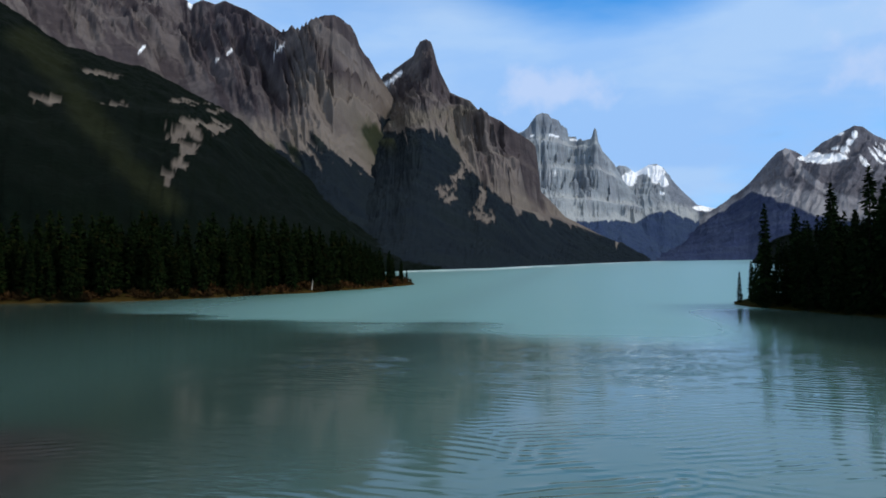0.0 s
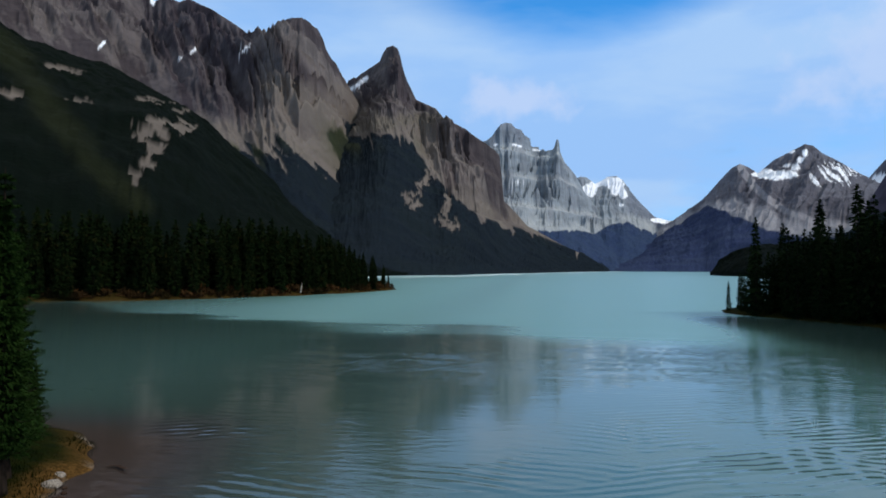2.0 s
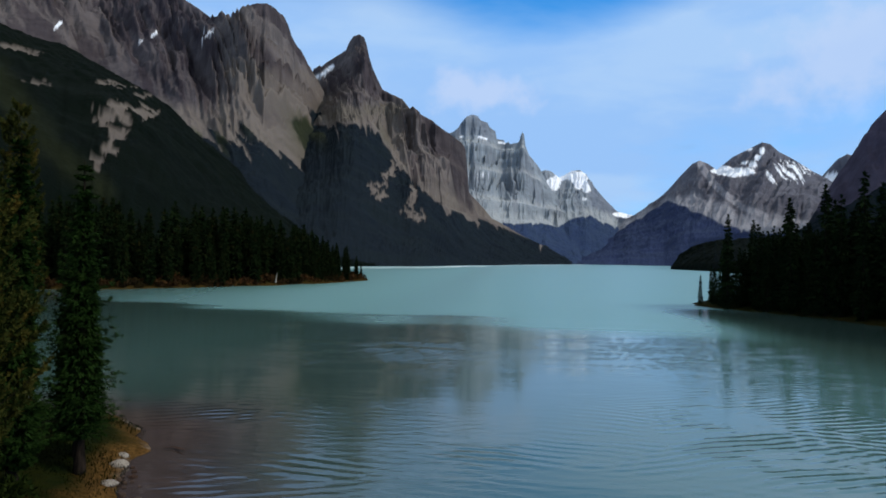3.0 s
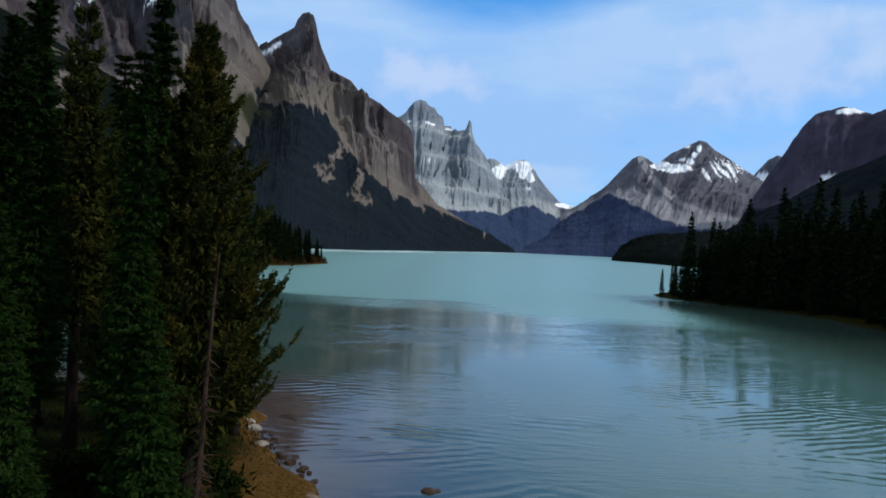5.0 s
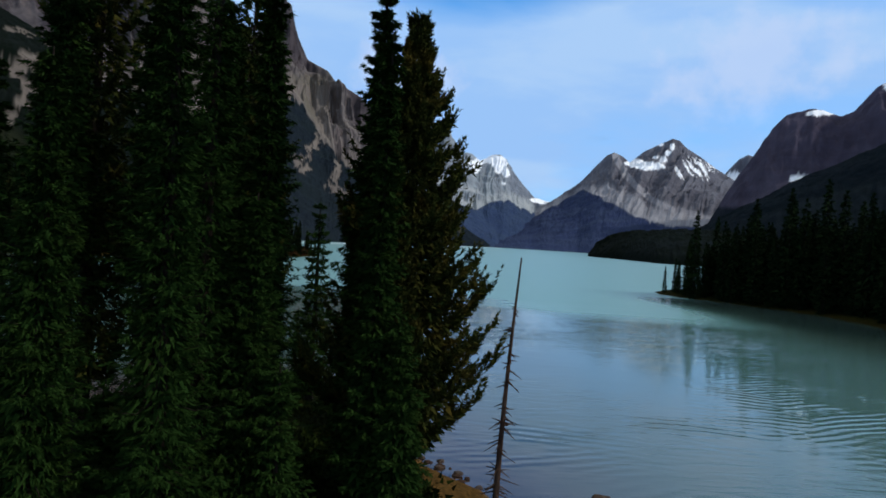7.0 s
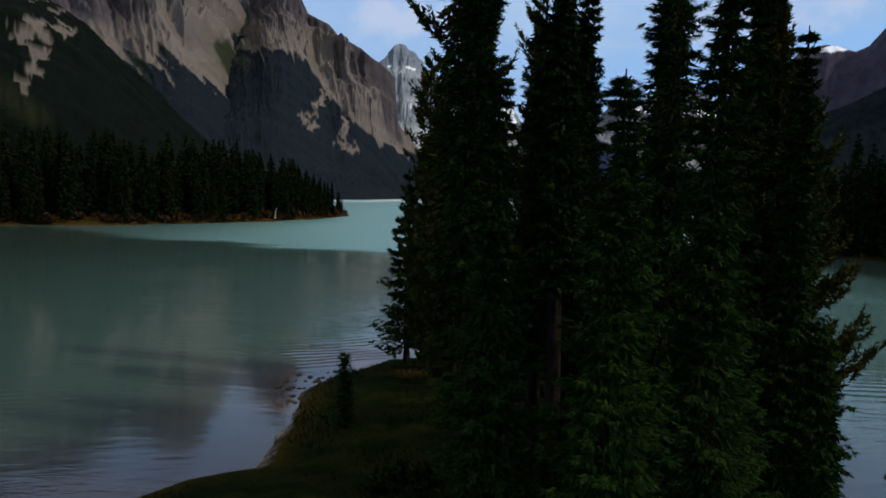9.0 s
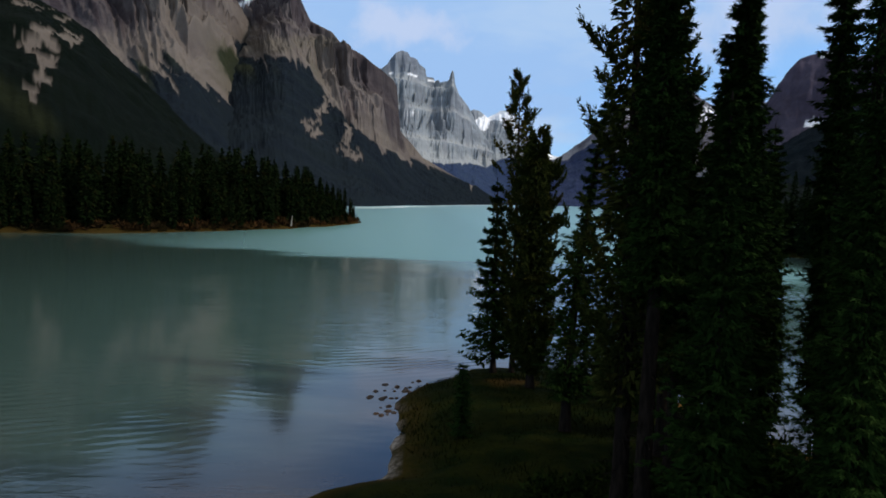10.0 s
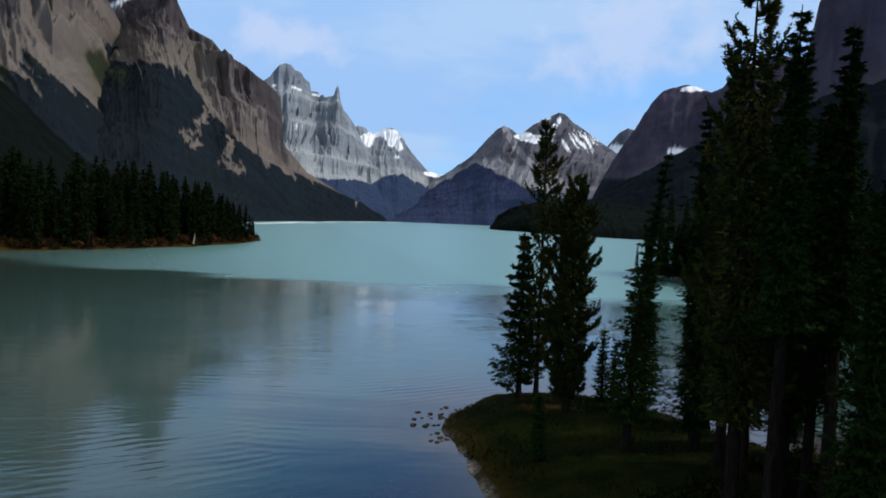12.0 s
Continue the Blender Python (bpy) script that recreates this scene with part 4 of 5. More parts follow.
def conifer(name, label, needles, seed, h, r, bare=0.08, whorls=46, per=6, sprays=26, size=0.34, droop=0.25, upturn=0.25, shape=0.85, gappy=0.15, tuft=False,
            trunk_r=None, lean=(0, 0), category="tree", group="", thin_top=0.0, limbs=True, core=0, slim=(0.07, 0.15), twigs=0, lace=0.14):
    """A conifer: trunk, limbs and a crown of many small sprays."""
    rng = np.random.default_rng(seed)
    trunk_r = trunk_r or 0.011 * h + 0.04
    tz = np.linspace(0, 1, 14)
    wob = np.cumsum(rng.normal(0, 0.012 * h / 14, (14, 2)), 0)
    lx, ly = lean
    tx, ty = wob[:, 0] + lx * tz ** 2, wob[:, 1] + ly * tz ** 2
    tree = new(name)
    tree.empty_display_size = 0.3
    tagged(tree, label, category, group)
    v, f = tube(np.stack([tx, ty, tz * h], 1), trunk_r * (1 - tz) ** 0.8 + 0.012)
    v[:7, :2] *= 1.35
    part("trunk", mesh_of("trunk", v, f), MAT_BARK, tree)
    n = whorls * per
    tiers = 0.13 if twigs and not tuft else 0.4
    ring = np.repeat(np.arange(whorls), per)
    t = bare + (1 - bare) * (ring + rng.uniform(-tiers, tiers, n)) / whorls
    t = np.clip(t, bare * 0.8, 0.985)
    keep = rng.random(n) > gappy + (lace * step(0.5, 0.85, t) if twigs else 0.0)
    az = rng.uniform(0, 2 * np.pi, n)
    if twigs and not tuft:
        az = rng.uniform(0, 2 * np.pi, whorls)[ring] + 2 * np.pi * np.tile(np.arange(per), whorls) / per + rng.normal(0, 0.22, n)
    reach = rng.uniform(0.72, 1.12, whorls)[ring] * rng.uniform(0.78, 1.1, n) if twigs else rng.uniform(0.55, 1.12, n)
    t, az, reach = t[keep], az[keep], reach[keep]
    n = len(t)
    env = np.clip(1 - t, 0, 1) ** shape * np.clip((t - bare * 0.6) * 9, 0.45, 1)
    if tuft and twigs:
        env = env * np.clip((1.03 - t) * 5.5, 0.18, 1)
    if thin_top:
        env = env * np.where(t > thin_top, 0.62, 1.0)
    patch = 0.75 + 0.5 * vnoise(az * 1.6 + seed, t * 9, seed)
    L = (r * env * patch + 0.10) * reach
    bx, by = np.interp(t, tz, tx), np.interp(t, tz, ty)
    root = np.stack([bx, by, t * h], 1)
    out = np.stack([np.cos(az), np.sin(az), 0 * az], 1)
    fall = droop * rng.uniform(0.4, 1.4, n) * np.clip(1.25 - t, 0.1, 1)

    def on_branch(k):
        p = root[:, None, :] + out[:, None, :] * (L[:, None] * k)[..., None]
        p[..., 2] += L[:, None] * (-fall[:, None] * np.sin(k * np.pi * 0.6) + upturn * k ** 3)
        return p

    if limbs:
        ends = on_branch(np.tile([[0.0, 0.5, 0.95]], (n, 1)))
        s1 = sticks(ends[:, 0], ends[:, 1], 0.010 + 0.008 * L, 0.006 + 0.004 * L)
        s2 = sticks(ends[:, 1], ends[:, 2], 0.006 + 0.004 * L, 0.003 + 0 * L)
        part("branchwork", mesh_of("branchwork", np.concatenate([s1[0], s2[0]]), np.concatenate([s1[1], s2[1] + len(s1[0])])), MAT_BARK, tree)["kind"] = "stuff"
    if limbs and bare > 0.15:
        m = 60
        st, sa = rng.uniform(0.02, bare * 1.15, m), rng.uniform(0, 2 * np.pi, m)
        sr = np.stack([np.interp(st, tz, tx), np.interp(st, tz, ty), st * h], 1)
        sl = rng.uniform(0.25, 1.1, m)
        v, f = sticks(sr, sr + np.stack([np.cos(sa) * sl, np.sin(sa) * sl, -0.3 * sl + rng.normal(0, 0.08, m)], 1), np.full(m, 0.014), np.full(m, 0.004))
        part("dead_twig", mesh_of("dead_twig", v, f), MAT_BARK, tree)["kind"] = "stuff"
    if twigs:
        m = sprays // twigs
        perp = np.stack([-np.sin(az), np.cos(az), 0 * az], 1)[:, None, :]
        if tuft:
            # upturned brushes of needles crowded towards the ends of the limbs
            kt = rng.uniform(0.35, 1.0, (n, twigs)) ** 0.7
            side = rng.uniform(-0.9, 0.9, (n, twigs))
            tl = rng.uniform(0.26, 0.50, (n, twigs)) * (0.6 + 0.4 * np.clip(L[:, None], 0, 1.2))
            tdir = out[:, None, :] * 0.55 + perp * side[..., None] * 0.7
            tdir[..., 2] += rng.uniform(0.35, 1.1, (n, twigs))
        else:
            # level plates: side twigs in pairs along the bough, hanging a little
            kt = np.linspace(0.16, 0.96, twigs)[None, :] + rng.uniform(-0.06, 0.06, (n, twigs))
            side = np.where(np.arange(twigs) % 2, 1.0, -1.0)[None, :] * rng.uniform(0.6, 1.0, (n, twigs))
            tl = np.clip(L[:, None] * (1.12 - kt) * 0.62, 0.10, 0.75) * rng.uniform(0.75, 1.15, (n, twigs))
            tl[:, -1], side[:, -1] = np.clip(0.28 * L, 0.12, 0.4), 0.0
            tdir = out[:, None, :] * 0.72 + perp * side[..., None] * 0.75
            tdir[..., 2] += rng.uniform(-0.38, -0.02, (n, twigs))
        u = rng.random((n, twigs, m))
        p = on_branch(kt)[:, :, None, :] + tdir[:, :, None, :] * (tl[..., None] * u)[..., None]
        p[..., 2] += tl[..., None] * (0.25 * u ** 2 if tuft else -0.16 * np.sin(u * np.pi))
        p = p + rng.normal(0, 0.022 if tuft else 0.012, p.shape)
        way = tdir[:, :, None, :] * 0.8 + rng.normal(0, 0.5 if tuft else 0.26, p.shape)
        ln = size * rng.uniform(0.6, 1.15, u.shape) * (1.0 - 0.3 * u)
        v, f = blades(p.reshape(-1, 3), way.reshape(-1, 3), ln.ravel(), ln.ravel() * rng.uniform(*slim, ln.size), rng, 0.0 if tuft else 0.75)
    elif tuft:
        k = 1 - rng.random((n, sprays)) ** 1.25 * 0.92
    else:
        k = rng.uniform(0.12, 1.0, (n, sprays)) ** 0.8
    if not twigs:
        p = on_branch(k)
        tang = out[:, None, :] * np.ones((1, sprays, 1))
        perp = np.stack([-np.sin(az), np.cos(az), 0 * az], 1)[:, None, :]
        spread = rng.uniform(-1, 1, (n, sprays, 1))
        way = tang * rng.uniform(0.25, 1.0, (n, sprays, 1)) + perp * spread
        way[..., 2] += rng.uniform(-0.55, 0.2, (n, sprays)) if not tuft else rng.uniform(-0.2, 0.9, (n, sprays))
        p = p + perp * spread * (0.22 * L[:, None, None] * (1 - 0.6 * k[..., None]))
        p = p + rng.normal(0, 0.03, p.shape)
        ln = size * rng.uniform(0.5, 1.25, (n, sprays)) * (0.55 + 0.45 * np.clip(L, 0, 1.5)[:, None] / 1.5)
        v, f = blades(p.reshape(-1, 3), way.reshape(-1, 3), ln.ravel(), ln.ravel() * rng.uniform(*slim, ln.size), rng)
    if core:
        ct = bare + ((0.96 - 0.4 * lace if twigs else 0.96) - bare) * rng.random(core) ** 1.15
        ca, cr = rng.uniform(0, 2 * np.pi, core), np.sqrt(rng.random(core)) * 0.55
        reach = r * (np.clip(1 - ct, 0, 1) ** shape) * np.clip((ct - bare * 0.6) * 9, 0.4, 1) * (np.where(ct > thin_top, 0.5, 1.0) if thin_top else 1.0)
        cp = np.stack([np.interp(ct, tz, tx) + np.cos(ca) * cr * reach, np.interp(ct, tz, ty) + np.sin(ca) * cr * reach, ct * h], 1)
        cw = np.stack([np.cos(ca), np.sin(ca), rng.uniform(-1.1, 0.1, core)], 1) + rng.normal(0, 0.35, (core, 3))
        cl = size * 1.35 * rng.uniform(0.6, 1.3, core) * (0.45 + 0.55 * np.clip(reach / (0.6 * r), 0, 1))
        cv, cf = blades(cp, cw, cl, cl * rng.uniform(slim[0], slim[1] * 1.2, core), rng)
        f = np.concatenate([f, cf + len(v)])
        v = np.concatenate([v, cv])
    top = np.array([[tx[-1], ty[-1], h - 0.1]]) + rng.normal(0, 0.03, (30, 3))
    tv, tf = blades(top - [[0, 0, 0.25]], np.array([[0, 0, 1.0]]) + rng.normal(0, 0.35, (30, 3)), np.full(30, size * 0.8), np.full(30, size * 0.12), rng)
    part("crown", mesh_of("crown", np.concatenate([v, tv]), np.concatenate([f, tf + len(v)]), False), needles, tree)["kind"] = "stuff"
    return tree


def stand(tree, x, y, z, turn=0.0, scale=1.0):
    tree.matrix_basis = pose(x, y, z, 0, 0, turn) @ Matrix.Scale(scale, 4)
    return tree


ISLE = (SHORE, 0.5, 1.1)
near = "conifers on the island"


def island_tree(x, y, top, r, seed, kind="spruce", **more):
    z = height_in(*ISLE, x, y)
    h = top - z
    if kind == "pine":
        base = dict(bare=0.16, whorls=36, per=5, sprays=170, twigs=5, core=3500, size=0.19, droop=-0.05, upturn=0.5, shape=0.55, gappy=0.22, tuft=True, slim=(0.14, 0.26))
        base.update(more)
        label = more.pop("label", "tall lodgepole pine with tufted olive-brown foliage")
        base.pop("label", None)
        needles = base.pop("needles", MAT_PINE)
        t = conifer("pine_tree", label, needles, seed, h, r, group=near, **base)
    else:
        base = dict(whorls=46, per=6, sprays=128, twigs=8, size=0.182, gappy=0.12, core=6000, slim=(0.12, 0.24), droop=0.36, upturn=0.22)
        base.update(more)
        label = base.pop("label", "dark green spruce with dense drooping branches")
        t = conifer("spruce_tree", label, MAT_SPRUCE, seed, h, r, group=near, **base)
    return stand(t, x, y, z, 0.0 if "lean" in more else seed * 47.0)


island_tree(-16.5, 34.1, 10.3, 1.75, 101, label="slender young spruce at the island's tip", whorls=17, per=8, bare=0.13, gappy=0.04, sprays=300, twigs=10, core=1500, shape=0.95, droop=0.45, size=0.19, slim=(0.17, 0.30))
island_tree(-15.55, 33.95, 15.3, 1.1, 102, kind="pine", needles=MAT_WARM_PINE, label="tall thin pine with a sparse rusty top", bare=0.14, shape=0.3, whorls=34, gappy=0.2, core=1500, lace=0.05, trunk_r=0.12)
island_tree(-15.2, 30.7, 12.3, 1.5, 103, kind="pine", label="round-topped pine beside the island's tip", shape=0.32, bare=0.07, sprays=240, gappy=0.05, core=9000, lace=0.03)
island_tree(-14.8, 25.2, 13.2, 1.3, 104, label="narrow spruce with a bent leaning top", lean=(1.0, -0.4), gappy=0.2, thin_top=0.6, core=2500, bare=0.12, whorls=34)
island_tree(-11.0, 31.2, 9.8, 1.5, 144, label="compact spruce at the water's edge", whorls=22, per=7, gappy=0.05, core=1800, droop=0.4)
island_tree(-9.0, 28.6, 9.6, 1.3, 145, label="spruce leaning over the far bank of the island", whorls=30, bare=0.12)
island_tree(-8.0, 27.2, 11.6, 1.6, 146, label="spruce leaning over the far bank of the island", whorls=30, bare=0.14)
island_tree(-8.3, 24.2, 12.0, 1.3, 148, whorls=40)
island_tree(-7.5, 16.7, 12.9, 0.95, 147, whorls=44)
island_tree(-6.85, 16.4, 6.4, 1.25, 149, label="young bright green spruce at the foot of the taller trees", whorls=26, bare=0.05)
island_tree(-14.87, 18.3, 17.2, 1.6, 105, kind="pine", label="open-branched pine with upturned limbs", upturn=0.7, shape=0.3, bare=0.2, gappy=0.24, core=4500)
island_tree(-12.8, 16.9, 16.0, 1.35, 106, bare=0.4, gappy=0.2)
island_tree(-11.9, 19.8, 13.6, 1.5, 107, bare=0.28, gappy=0.2)
island_tree(-10.35, 17.2, 17.0, 1.05, 108, bare=0.2, gappy=0.16)
island_tree(-12.2, 22.8, 15.8, 1.6, 109, bare=0.3, gappy=0.2, kind="pine", shape=0.45)
island_tree(-11.0, 15.0, 17.0, 1.3, 110, sprays=168, size=0.17, slim=(0.09, 0.17))
island_tree(-7.88, 18.4, 15.4, 1.35, 111, size=0.18)
island_tree(-7.0, 19.3, 14.1, 3.65, 112, kind="pine", needles=MAT_WARM_PINE, label="leafy pine at the island's edge, warm sunlight painted into its needles", sprays=252, twigs=9, core=13000, bare=0.14, gappy=0.04, shape=0.95, whorls=46, per=8, lace=0.1)
island_tree(-11.9, 25.0, 15.0, 1.45, 114, shape=0.6)
island_tree(-18.5, 25.4, 3.4, 0.45, 118, label="small spruce sapling standing in grass", whorls=20, sprays=56, size=0.13, core=500)
island_tree(-12.1, 33.5, 4.7, 0.55, 119, label="small green spruce sapling near the water", whorls=18, sprays=56, size=0.15, core=400)
island_tree(-11.55, 33.2, 4.1, 0.5, 120, label="small green spruce sapling near the water", whorls=16, sprays=56, size=0.15, core=400)
island_tree(-12.6, 20.9, 13.0, 1.5, 123, bare=0.32)
island_tree(-10.0, 15.2, 9.0, 1.25, 124, sprays=168, size=0.17, slim=(0.09, 0.17))
island_tree(-14.9, 16.6, 16.2, 1.7, 125, bare=0.42, gappy=0.2)
island_tree(-12.8, 12.2, 11.0, 1.35, 126, bare=0.22, sprays=168, size=0.17, slim=(0.09, 0.17))
island_tree(-11.0, 12.8, 14.0, 1.3, 127, sprays=168, size=0.17, slim=(0.09, 0.17))
island_tree(-14.6, 13.6, 11.2, 1.25, 128, bare=0.13, gappy=0.2, sprays=200, size=0.15)
island_tree(-10.2, 15.4, 6.2, 1.1, 131, label="young bright green spruce under the taller trees", whorls=22, sprays=112, core=1500)
island_tree(-9.3, 14.9, 5.5, 1.0, 132, label="young bright green spruce under the taller trees", whorls=20, sprays=112, core=1200)
island_tree(-13.01, 15.30, 4.69, 0.80, 133, label="young bright green spruce under the taller trees", whorls=22, sprays=120, core=1500)
island_tree(-12.0, 18.6, 14.2, 1.6, 143, bare=0.3)


def snag():
    rng = np.random.default_rng(5)
    tree = new("dead_tree")
    tagged(tree, "bare reddish-brown dead trunk with short broken twigs", "dead tree")
    k = np.linspace(0, 1, 12)
    v, f = tube(np.stack([0.25 * k ** 2, 0 * k, 7.28 * k], 1), 0.075 * (1 - k) + 0.016)
    part("trunk", mesh_of("trunk", v, f), MAT_DEAD, tree)
    n = 210
    t = rng.uniform(0.05, 0.9, n) ** 1.3
    a = rng.uniform(0, 2 * np.pi, n)
    root = np.stack([0.25 * t ** 2, 0 * t, 7.28 * t], 1)
    L = rng.uniform(0.2, 0.8, n) * (1.05 - t)
    end = root + np.stack([np.cos(a) * L, np.sin(a) * L, -0.35 * L + rng.normal(0, 0.05, n)], 1)
    v, f = sticks(root, end, 0.020 + 0 * t, 0.006 + 0 * t)
    part("branchwork", mesh_of("branchwork", v, f), MAT_DEAD, tree)["kind"] = "stuff"
    return stand(tree, -4.85, 14.07, 0.7)


snag()

# far trees: a few kinds, then copies
rng = random.Random(4)


def far_kinds(material, label, group, seed, sprays, n=6):
    return [conifer("spruce_tree", label, material, seed + k, 16.0, 1.75 + 0.3 * (k % 3), bare=0.04, whorls=24, per=5, sprays=sprays, size=2.2 / sprays ** 0.5, droop=0.35, gappy=0.06,
                    limbs=False, group=group, shape=0.8, core=420, slim=(0.16, 0.28), trunk_r=0.12) for k in range(n)]


def plant(kinds, ring, spots, rise, top, singles, label):
    """The front trees as things; the rest of the wood joined."""
    verts, faces, total = [], [], 0
    for k, (x, y, h) in enumerate(spots):
        src = kinds[k % len(kinds)]
        m = pose(x, y, height_in(ring, rise, top, x, y) - 0.2, 0, 0, rng.uniform(0, 360)) @ Matrix.Scale(h / 16.0, 4)
        if k < len(kinds):
            src.matrix_basis = m
        elif k < singles:
            copy_thing(src, pose(0, 0, 0)).matrix_basis = m
        else:
            me = [c for c in src.children if c.name.startswith("crown")][0].data
            co = np.empty(len(me.vertices) * 3, np.float32)
            me.vertices.foreach_get("co", co)
            mm = np.array(m)
            verts.append(co.reshape(-1, 3) @ mm[:3, :3].T + mm[:3, 3])
            tris = verts[-1].reshape(-1, 3, 3)[k % 2::2]
            mid = tris.mean(1, keepdims=True)
            verts[-1] = (mid + (tris - mid) * 1.45).reshape(-1, 3)
            faces.append(np.arange(len(verts[-1])).reshape(-1, 3) + total)
            total += len(verts[-1])
    if verts:
        me = mesh_of("forest", np.concatenate(verts), np.concatenate(faces), False)
        me.materials.append([c for c in kinds[0].children if c.name.startswith("crown")][0].data.materials[0])
        tagged(new("forest", me), label, "forest", kind="stuff")


def belt(ring, first, last, rows, gap, depth, height, seed):
    """Spots along a stretch of shore, row behind row."""
    r = random.Random(seed)
    spots = []
    for row in range(rows):
        for (ax, ay), (bx, by) in zip(ring[first:last], ring[first + 1:last + 1]):
            L = math.hypot(bx - ax, by - ay)
            nx, ny = (by - ay) / L, -(bx - ax) / L
            for i in range(max(1, int(L / gap))):
                k = (i + r.random()) / max(1, int(L / gap))
                dd = 1.5 + row * depth + r.uniform(-0.4, 0.4) * depth
                x, y = ax + (bx - ax) * k, ay + (by - ay) * k
                for s in (1, -1):
                    px, py = x + nx * dd * s, y + ny * dd * s
                    if inside_distance(np.array(px), np.array(py), ring) > 0.8:
                        spots.append((px, py, height(px, py, row, r)))
                        break
    return spots


def east_height(x, y, row, r):
    tip = min(1.0, 0.45 + (144 - y) / 28.0)
    h = tip * (r.uniform(10, 15.5) + min(row, 2) * 0.8)
    return h * (1.3 if r.random() < 0.12 else 1.0)


def west_height(x, y, row, r):
    tip = min(1.0, 0.5 + (262 - y) / 90.0)
    return tip * r.uniform(9.5, 18) * (1 + 0.06 * min(row, 3))


east = [(48.0, 132.5, 17.5), (58, 117, 21), (59.5, 115, 19), (61.5, 112, 22), (62, 108, 20), (63, 105, 18)]
east += belt(EAST_SHORE, 0, 9, 6, 1.9, 2.8, east_height, 3)
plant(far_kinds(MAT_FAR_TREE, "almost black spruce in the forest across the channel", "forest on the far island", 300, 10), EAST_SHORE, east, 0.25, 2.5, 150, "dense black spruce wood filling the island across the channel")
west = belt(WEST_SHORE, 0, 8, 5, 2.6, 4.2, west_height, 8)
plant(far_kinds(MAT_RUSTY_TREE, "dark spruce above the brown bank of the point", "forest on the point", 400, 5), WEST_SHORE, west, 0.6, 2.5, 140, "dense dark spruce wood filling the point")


def shrubs():
    g = np.random.default_rng(77)
    pts = []
    for (ax, ay), (bx, by) in zip(WEST_SHORE[:8], WEST_SHORE[1:9]):
        n = int(math.hypot(bx - ax, by - ay) * 2.2)
        k = g.random(n)
        nx, ny = by - ay, ax - bx
        if inside_distance(np.array((ax + bx) / 2 + nx * 0.02), np.array((ay + by) / 2 + ny * 0.02), WEST_SHORE) < 0:
            nx, ny = -nx, -ny
        w = g.uniform(0.4, 4.5, n) / math.hypot(nx, ny)
        pts.append(np.stack([ax + (bx - ax) * k + nx * w, ay + (by - ay) * k + ny * w], 1))
    p = np.concatenate(pts)
    d = np.maximum(inside_distance(p[:, 0], p[:, 1], WEST_SHORE), 0)
    z = 2.5 * (1 - np.exp(-d * 0.6 / 2.5))
    per = 40
    c = np.repeat(np.stack([p[:, 0], p[:, 1], z], 1), per, 0)
    size = np.repeat(g.uniform(0.7, 2.2, len(p)), per)
    way = g.normal(0, 1, (len(c), 3))
    way[:, 2] = np.abs(way[:, 2]) + 0.25
    way /= np.linalg.norm(way, axis=1, keepdims=True)
    v, f = blades(c + way * (size * g.uniform(0.1, 0.8, len(c)))[:, None], way + g.normal(0, 0.5, c.shape), size * 0.6, size * 0.12, g)
    me = mesh_of("shrubs", v, f, False)
    m = Nodes("rusty_shrub")
    tone = m.mix(m.ramp(m.noise(0.08, 4), 0.35, 0.65), (0.012, 0.013, 0.004), (0.090, 0.040, 0.014))
    me.materials.append(m.done(m.mix(m.island(), tone, (0.016, 0.010, 0.005)), 0.9, None, 0.03))
    tagged(new("shrubs", me), "low rusty brown shrubs along the bank of the point", "shrub", kind="stuff")


shrubs()


def bleached():
    tree = new("dead_tree")
    tagged(tree, "short bleached white dead trunk on the bank", "dead tree")
    k = np.linspace(0, 1, 6)
    v, f = tube(np.stack([0.4 * k, 0 * k, 3.0 * k], 1), 0.22 * (1 - k) + 0.06)
    part("trunk", mesh_of("trunk", v, f), MAT_PALE_DEAD, tree)
    return stand(tree, -57.5, 195.0, 1.0)


bleached()


# ---------------------------------------------------------------- stones, driftwood, grass
def stone(x, y, z, size, seed, label, flat=0.55):
    bm = bmesh.new()
    bmesh.ops.create_icosphere(bm, subdivisions=2, radius=1.0)
    for v in bm.verts:
        v.co *= 1 + 0.28 * noise.noise(v.co * 1.3 + Vector((seed, 0, 0))) + 0.1 * noise.noise(v.co * 3.1 + Vector((0, seed, 0)))
        v.co.z *= flat
    me = bpy.data.meshes.new("stone")
    bm.to_mesh(me)
    bm.free()
    me.materials.append(MAT_STONE)
    ob = new("stone", me)
    ob.matrix_basis = pose(x, y, z, 0, 0, seed * 71) @ Matrix.Diagonal((size * 1.25, size, size, 1))
    return tagged(ob, label, "stone", "stones in the shallows")


srng = random.Random(12)
for k in range(44):
    a = srng.random()
    x = -22.6 + 2.6 * srng.random() + 0.5 * a
    y = 30.0 + 5.4 * a + srng.uniform(-0.6, 0.6)
    stone(x, y, 0.0, srng.uniform(0.04, 0.15), k, "small brown stone breaking the water off the island")
stone(-0.1, 23.1, 0.02, 0.21, 61, "dark wet stone alone in the shallows")
stone(0.2, 23.2, 0.0, 0.12, 62, "dark wet stone alone in the shallows")


for k, (x, y) in enumerate([(-8.9, 31.6), (-8.3, 30.4), (-7.8, 29.4), (-8.6, 31.0), (-6.9, 27.2), (-9.3, 32.6)]):
    b = stone(x, y, 0.12, 0.22 + 0.05 * (k % 3), 80 + k, "pale boulder at the foot of the grassy bank")
    b.data.materials[0] = MAT_PALE_DEAD
    b["group"] = "boulders on the bank"


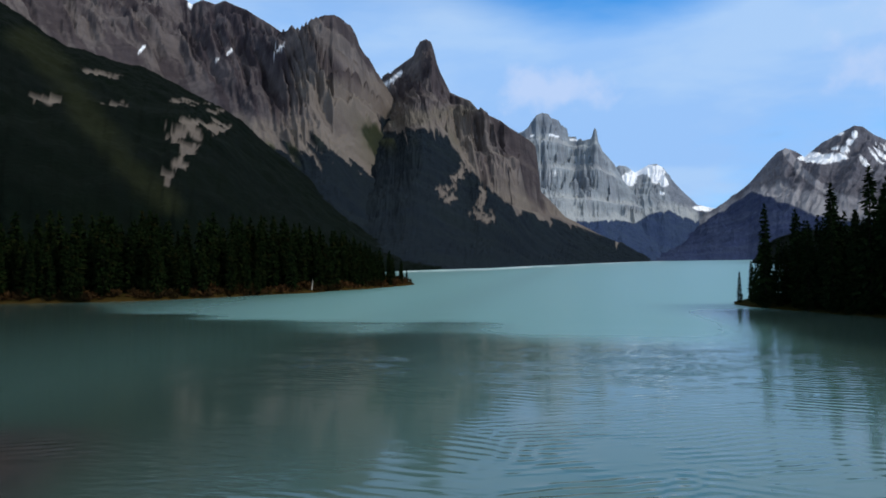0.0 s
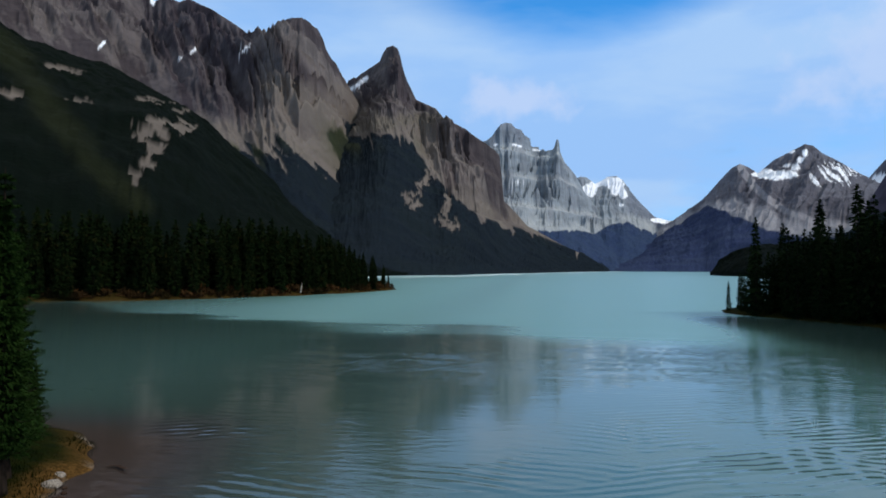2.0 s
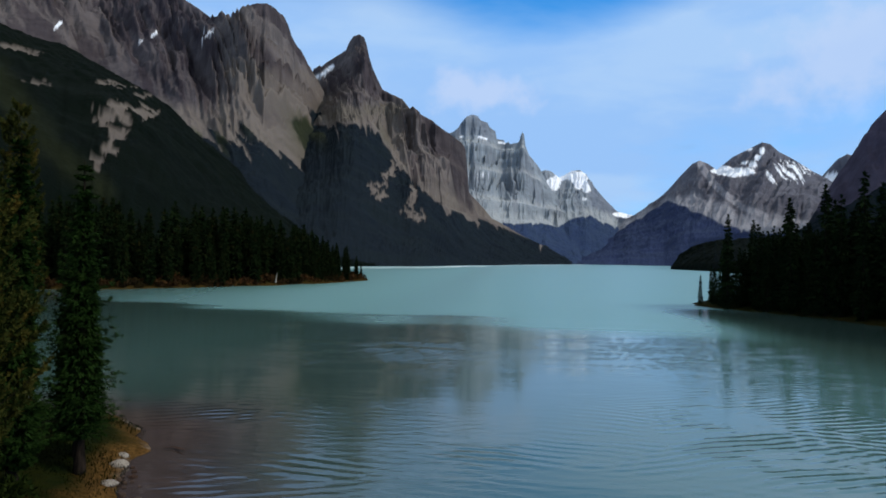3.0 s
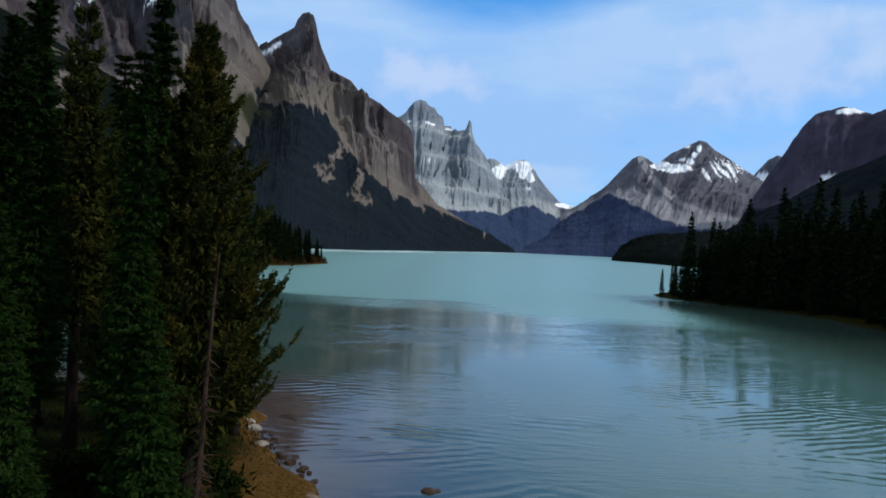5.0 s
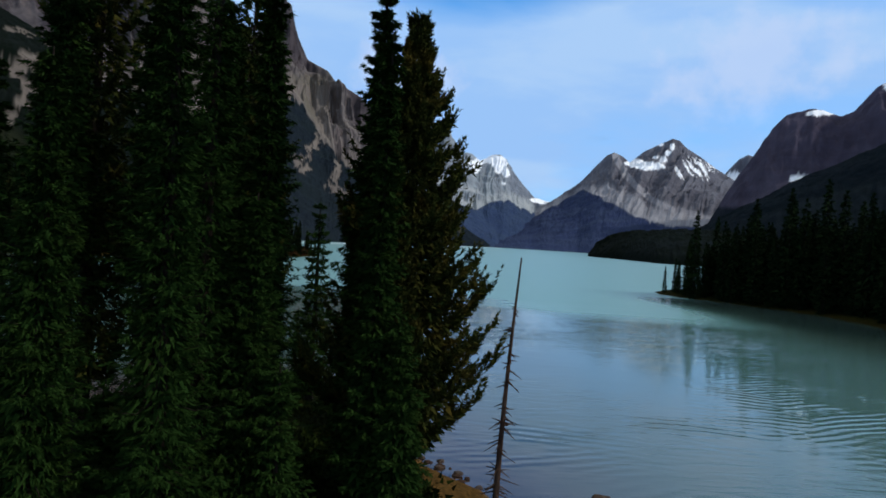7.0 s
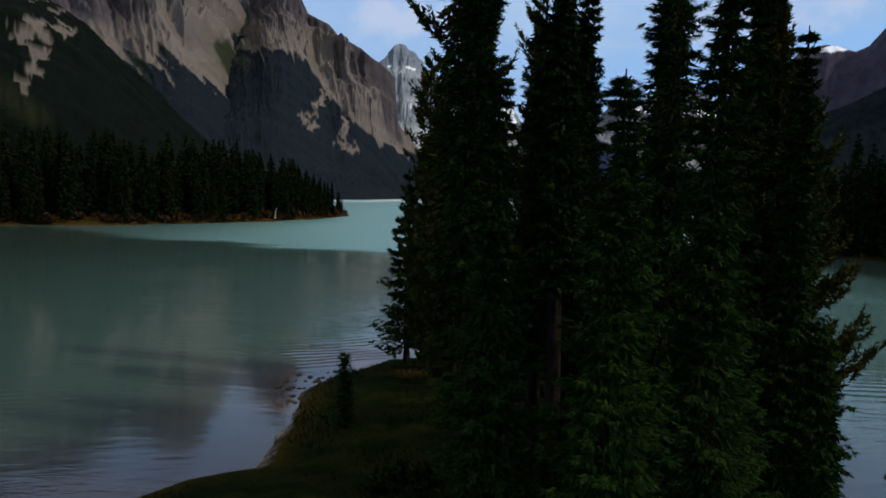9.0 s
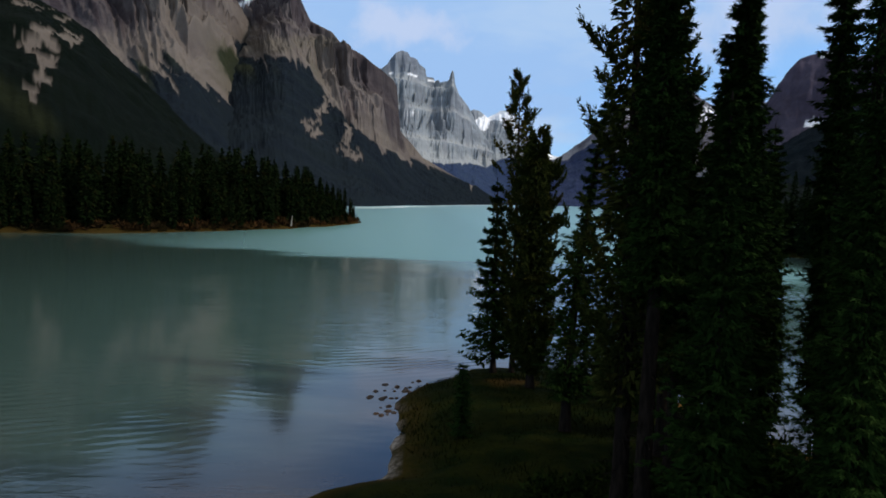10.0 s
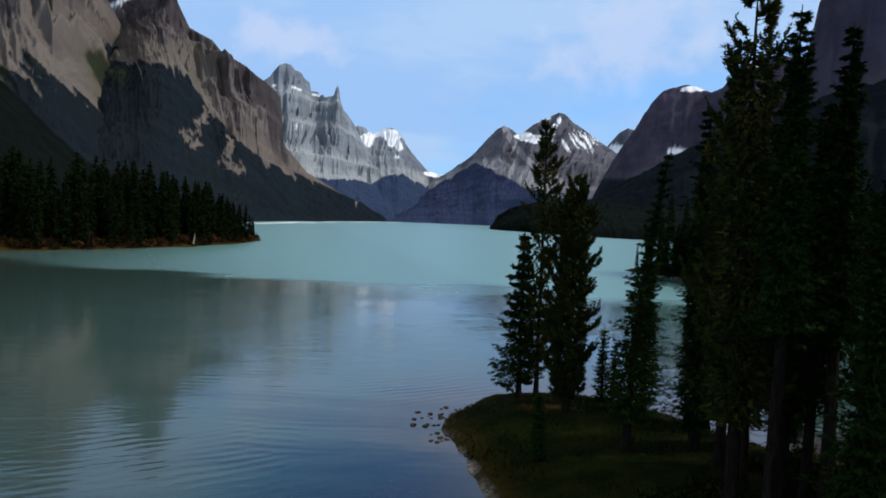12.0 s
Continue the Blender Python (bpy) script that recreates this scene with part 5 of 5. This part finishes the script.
prng = random.Random(31)
for k in range(64):
    a = prng.random()
    x = along([(0, -3.1), (0.35, -3.5), (0.6, -4.5), (0.85, -6.2), (1, -7.4)], a) + prng.uniform(-0.55, 0.25)
    y = 16.5 + 13.0 * a
    z = 0.5 * max(0.0, float(inside_distance(np.array(x), np.array(y), SHORE)))
    b = stone(x, y, min(z, 0.55) + 0.02, prng.uniform(0.05, 0.15), 120 + k, "small tan stone among rusty shore grass", 0.6)
    b["group"] = "pebbles on the bank"
    if prng.random() < 0.45:
        b.data.materials[0] = MAT_DEAD


def driftwood():
    k = np.linspace(0, 1, 7)
    v, f = tube(np.stack([1.1 * k - 0.55, 0.12 * np.sin(k * 5), 0.03 + 0.05 * k], 1), 0.09 * np.sin(0.4 + 2.3 * k))
    v = v[:, [0, 2, 1]] * [1, 1, 1]
    v = np.stack([v[:, 0], v[:, 2], v[:, 1]], 1)
    ob = new("driftwood", mesh_of("driftwood", v, f))
    ob.data.materials.append(MAT_DEAD)
    ob.matrix_basis = pose(-6.8, 32.0, 0.03, 0, 0, -12)
    return tagged(ob, "short dark driftwood log floating near the bank", "log")


driftwood()


def grass():
    g = np.random.default_rng(21)
    x, y = g.uniform(-24, -3, 60000), g.uniform(14, 38, 60000)
    d = inside_distance(x, y, SHORE)
    ok = (d > 0.1) & (np.exp(-((x + 5.2) / 3.0) ** 2 - ((y - 20.5) / 6.5) ** 2) < g.uniform(0.2, 1.0, 60000))
    x, y, d = x[ok][:22000], y[ok][:22000], d[ok][:22000]
    z = 1.1 * (1 - np.exp(-d * 0.5 / 1.1)) - 0.05
    n = len(x)
    L = g.uniform(0.08, 0.26, n)
    v, f = blades(np.stack([x, y, z], 1), np.stack([g.normal(0, 0.35, n), g.normal(0, 0.35, n), np.ones(n)], 1), L, L * 0.08, g)
    me = mesh_of("grass", v, f, False)
    m = Nodes("sedge")
    rust = m.mix(m.ramp(m.noise(0.35, 4), 0.4, 0.62), (0.005, 0.009, 0.0015), (0.016, 0.014, 0.003))
    me.materials.append(m.done(m.mix(m.island(), rust, (0.004, 0.007, 0.0015)), 0.9, None, 0.02))
    tagged(new("grass", me), "short olive and rusty sedge covering the island", "grass", kind="stuff")


grass()


def undergrowth():
    g = np.random.default_rng(91)
    x, y = g.uniform(-17.5, -5.5, 420), g.uniform(8.5, 24.5, 420)
    d = inside_distance(x, y, SHORE)
    ok = (d > 1.2) & (y < 19.5 + 0.55 * (x + 17.5)) & (vnoise(x * 0.5, y * 0.5, 31) > 0.36)
    x, y, d = x[ok], y[ok], d[ok]
    per = 150
    z = 1.1 * (1 - np.exp(-d * 0.5 / 1.1)) - 0.05
    size = np.repeat(g.uniform(0.35, 1.0, len(x)), per)
    c = np.repeat(np.stack([x, y, z], 1), per, 0)
    way = g.normal(0, 1, (len(c), 3))
    way[:, 2] = np.abs(way[:, 2]) * 1.2 + 0.2
    way /= np.linalg.norm(way, axis=1, keepdims=True)
    v, f = blades(c + way * (size * g.uniform(0.1, 0.95, len(c)))[:, None], way + g.normal(0, 0.6, c.shape), 0.10 + 0.14 * size, 0.03 + 0.03 * size, g)
    me = mesh_of("shrubs", v, f, False)
    m = Nodes("willow_scrub")
    me.materials.append(m.done(m.mix(m.island(), (0.004, 0.009, 0.002), (0.017, 0.026, 0.005)), 0.9, None, 0.02))
    tagged(new("shrubs", me), "low dark green scrub under the island's conifers", "shrub", kind="stuff")


undergrowth()
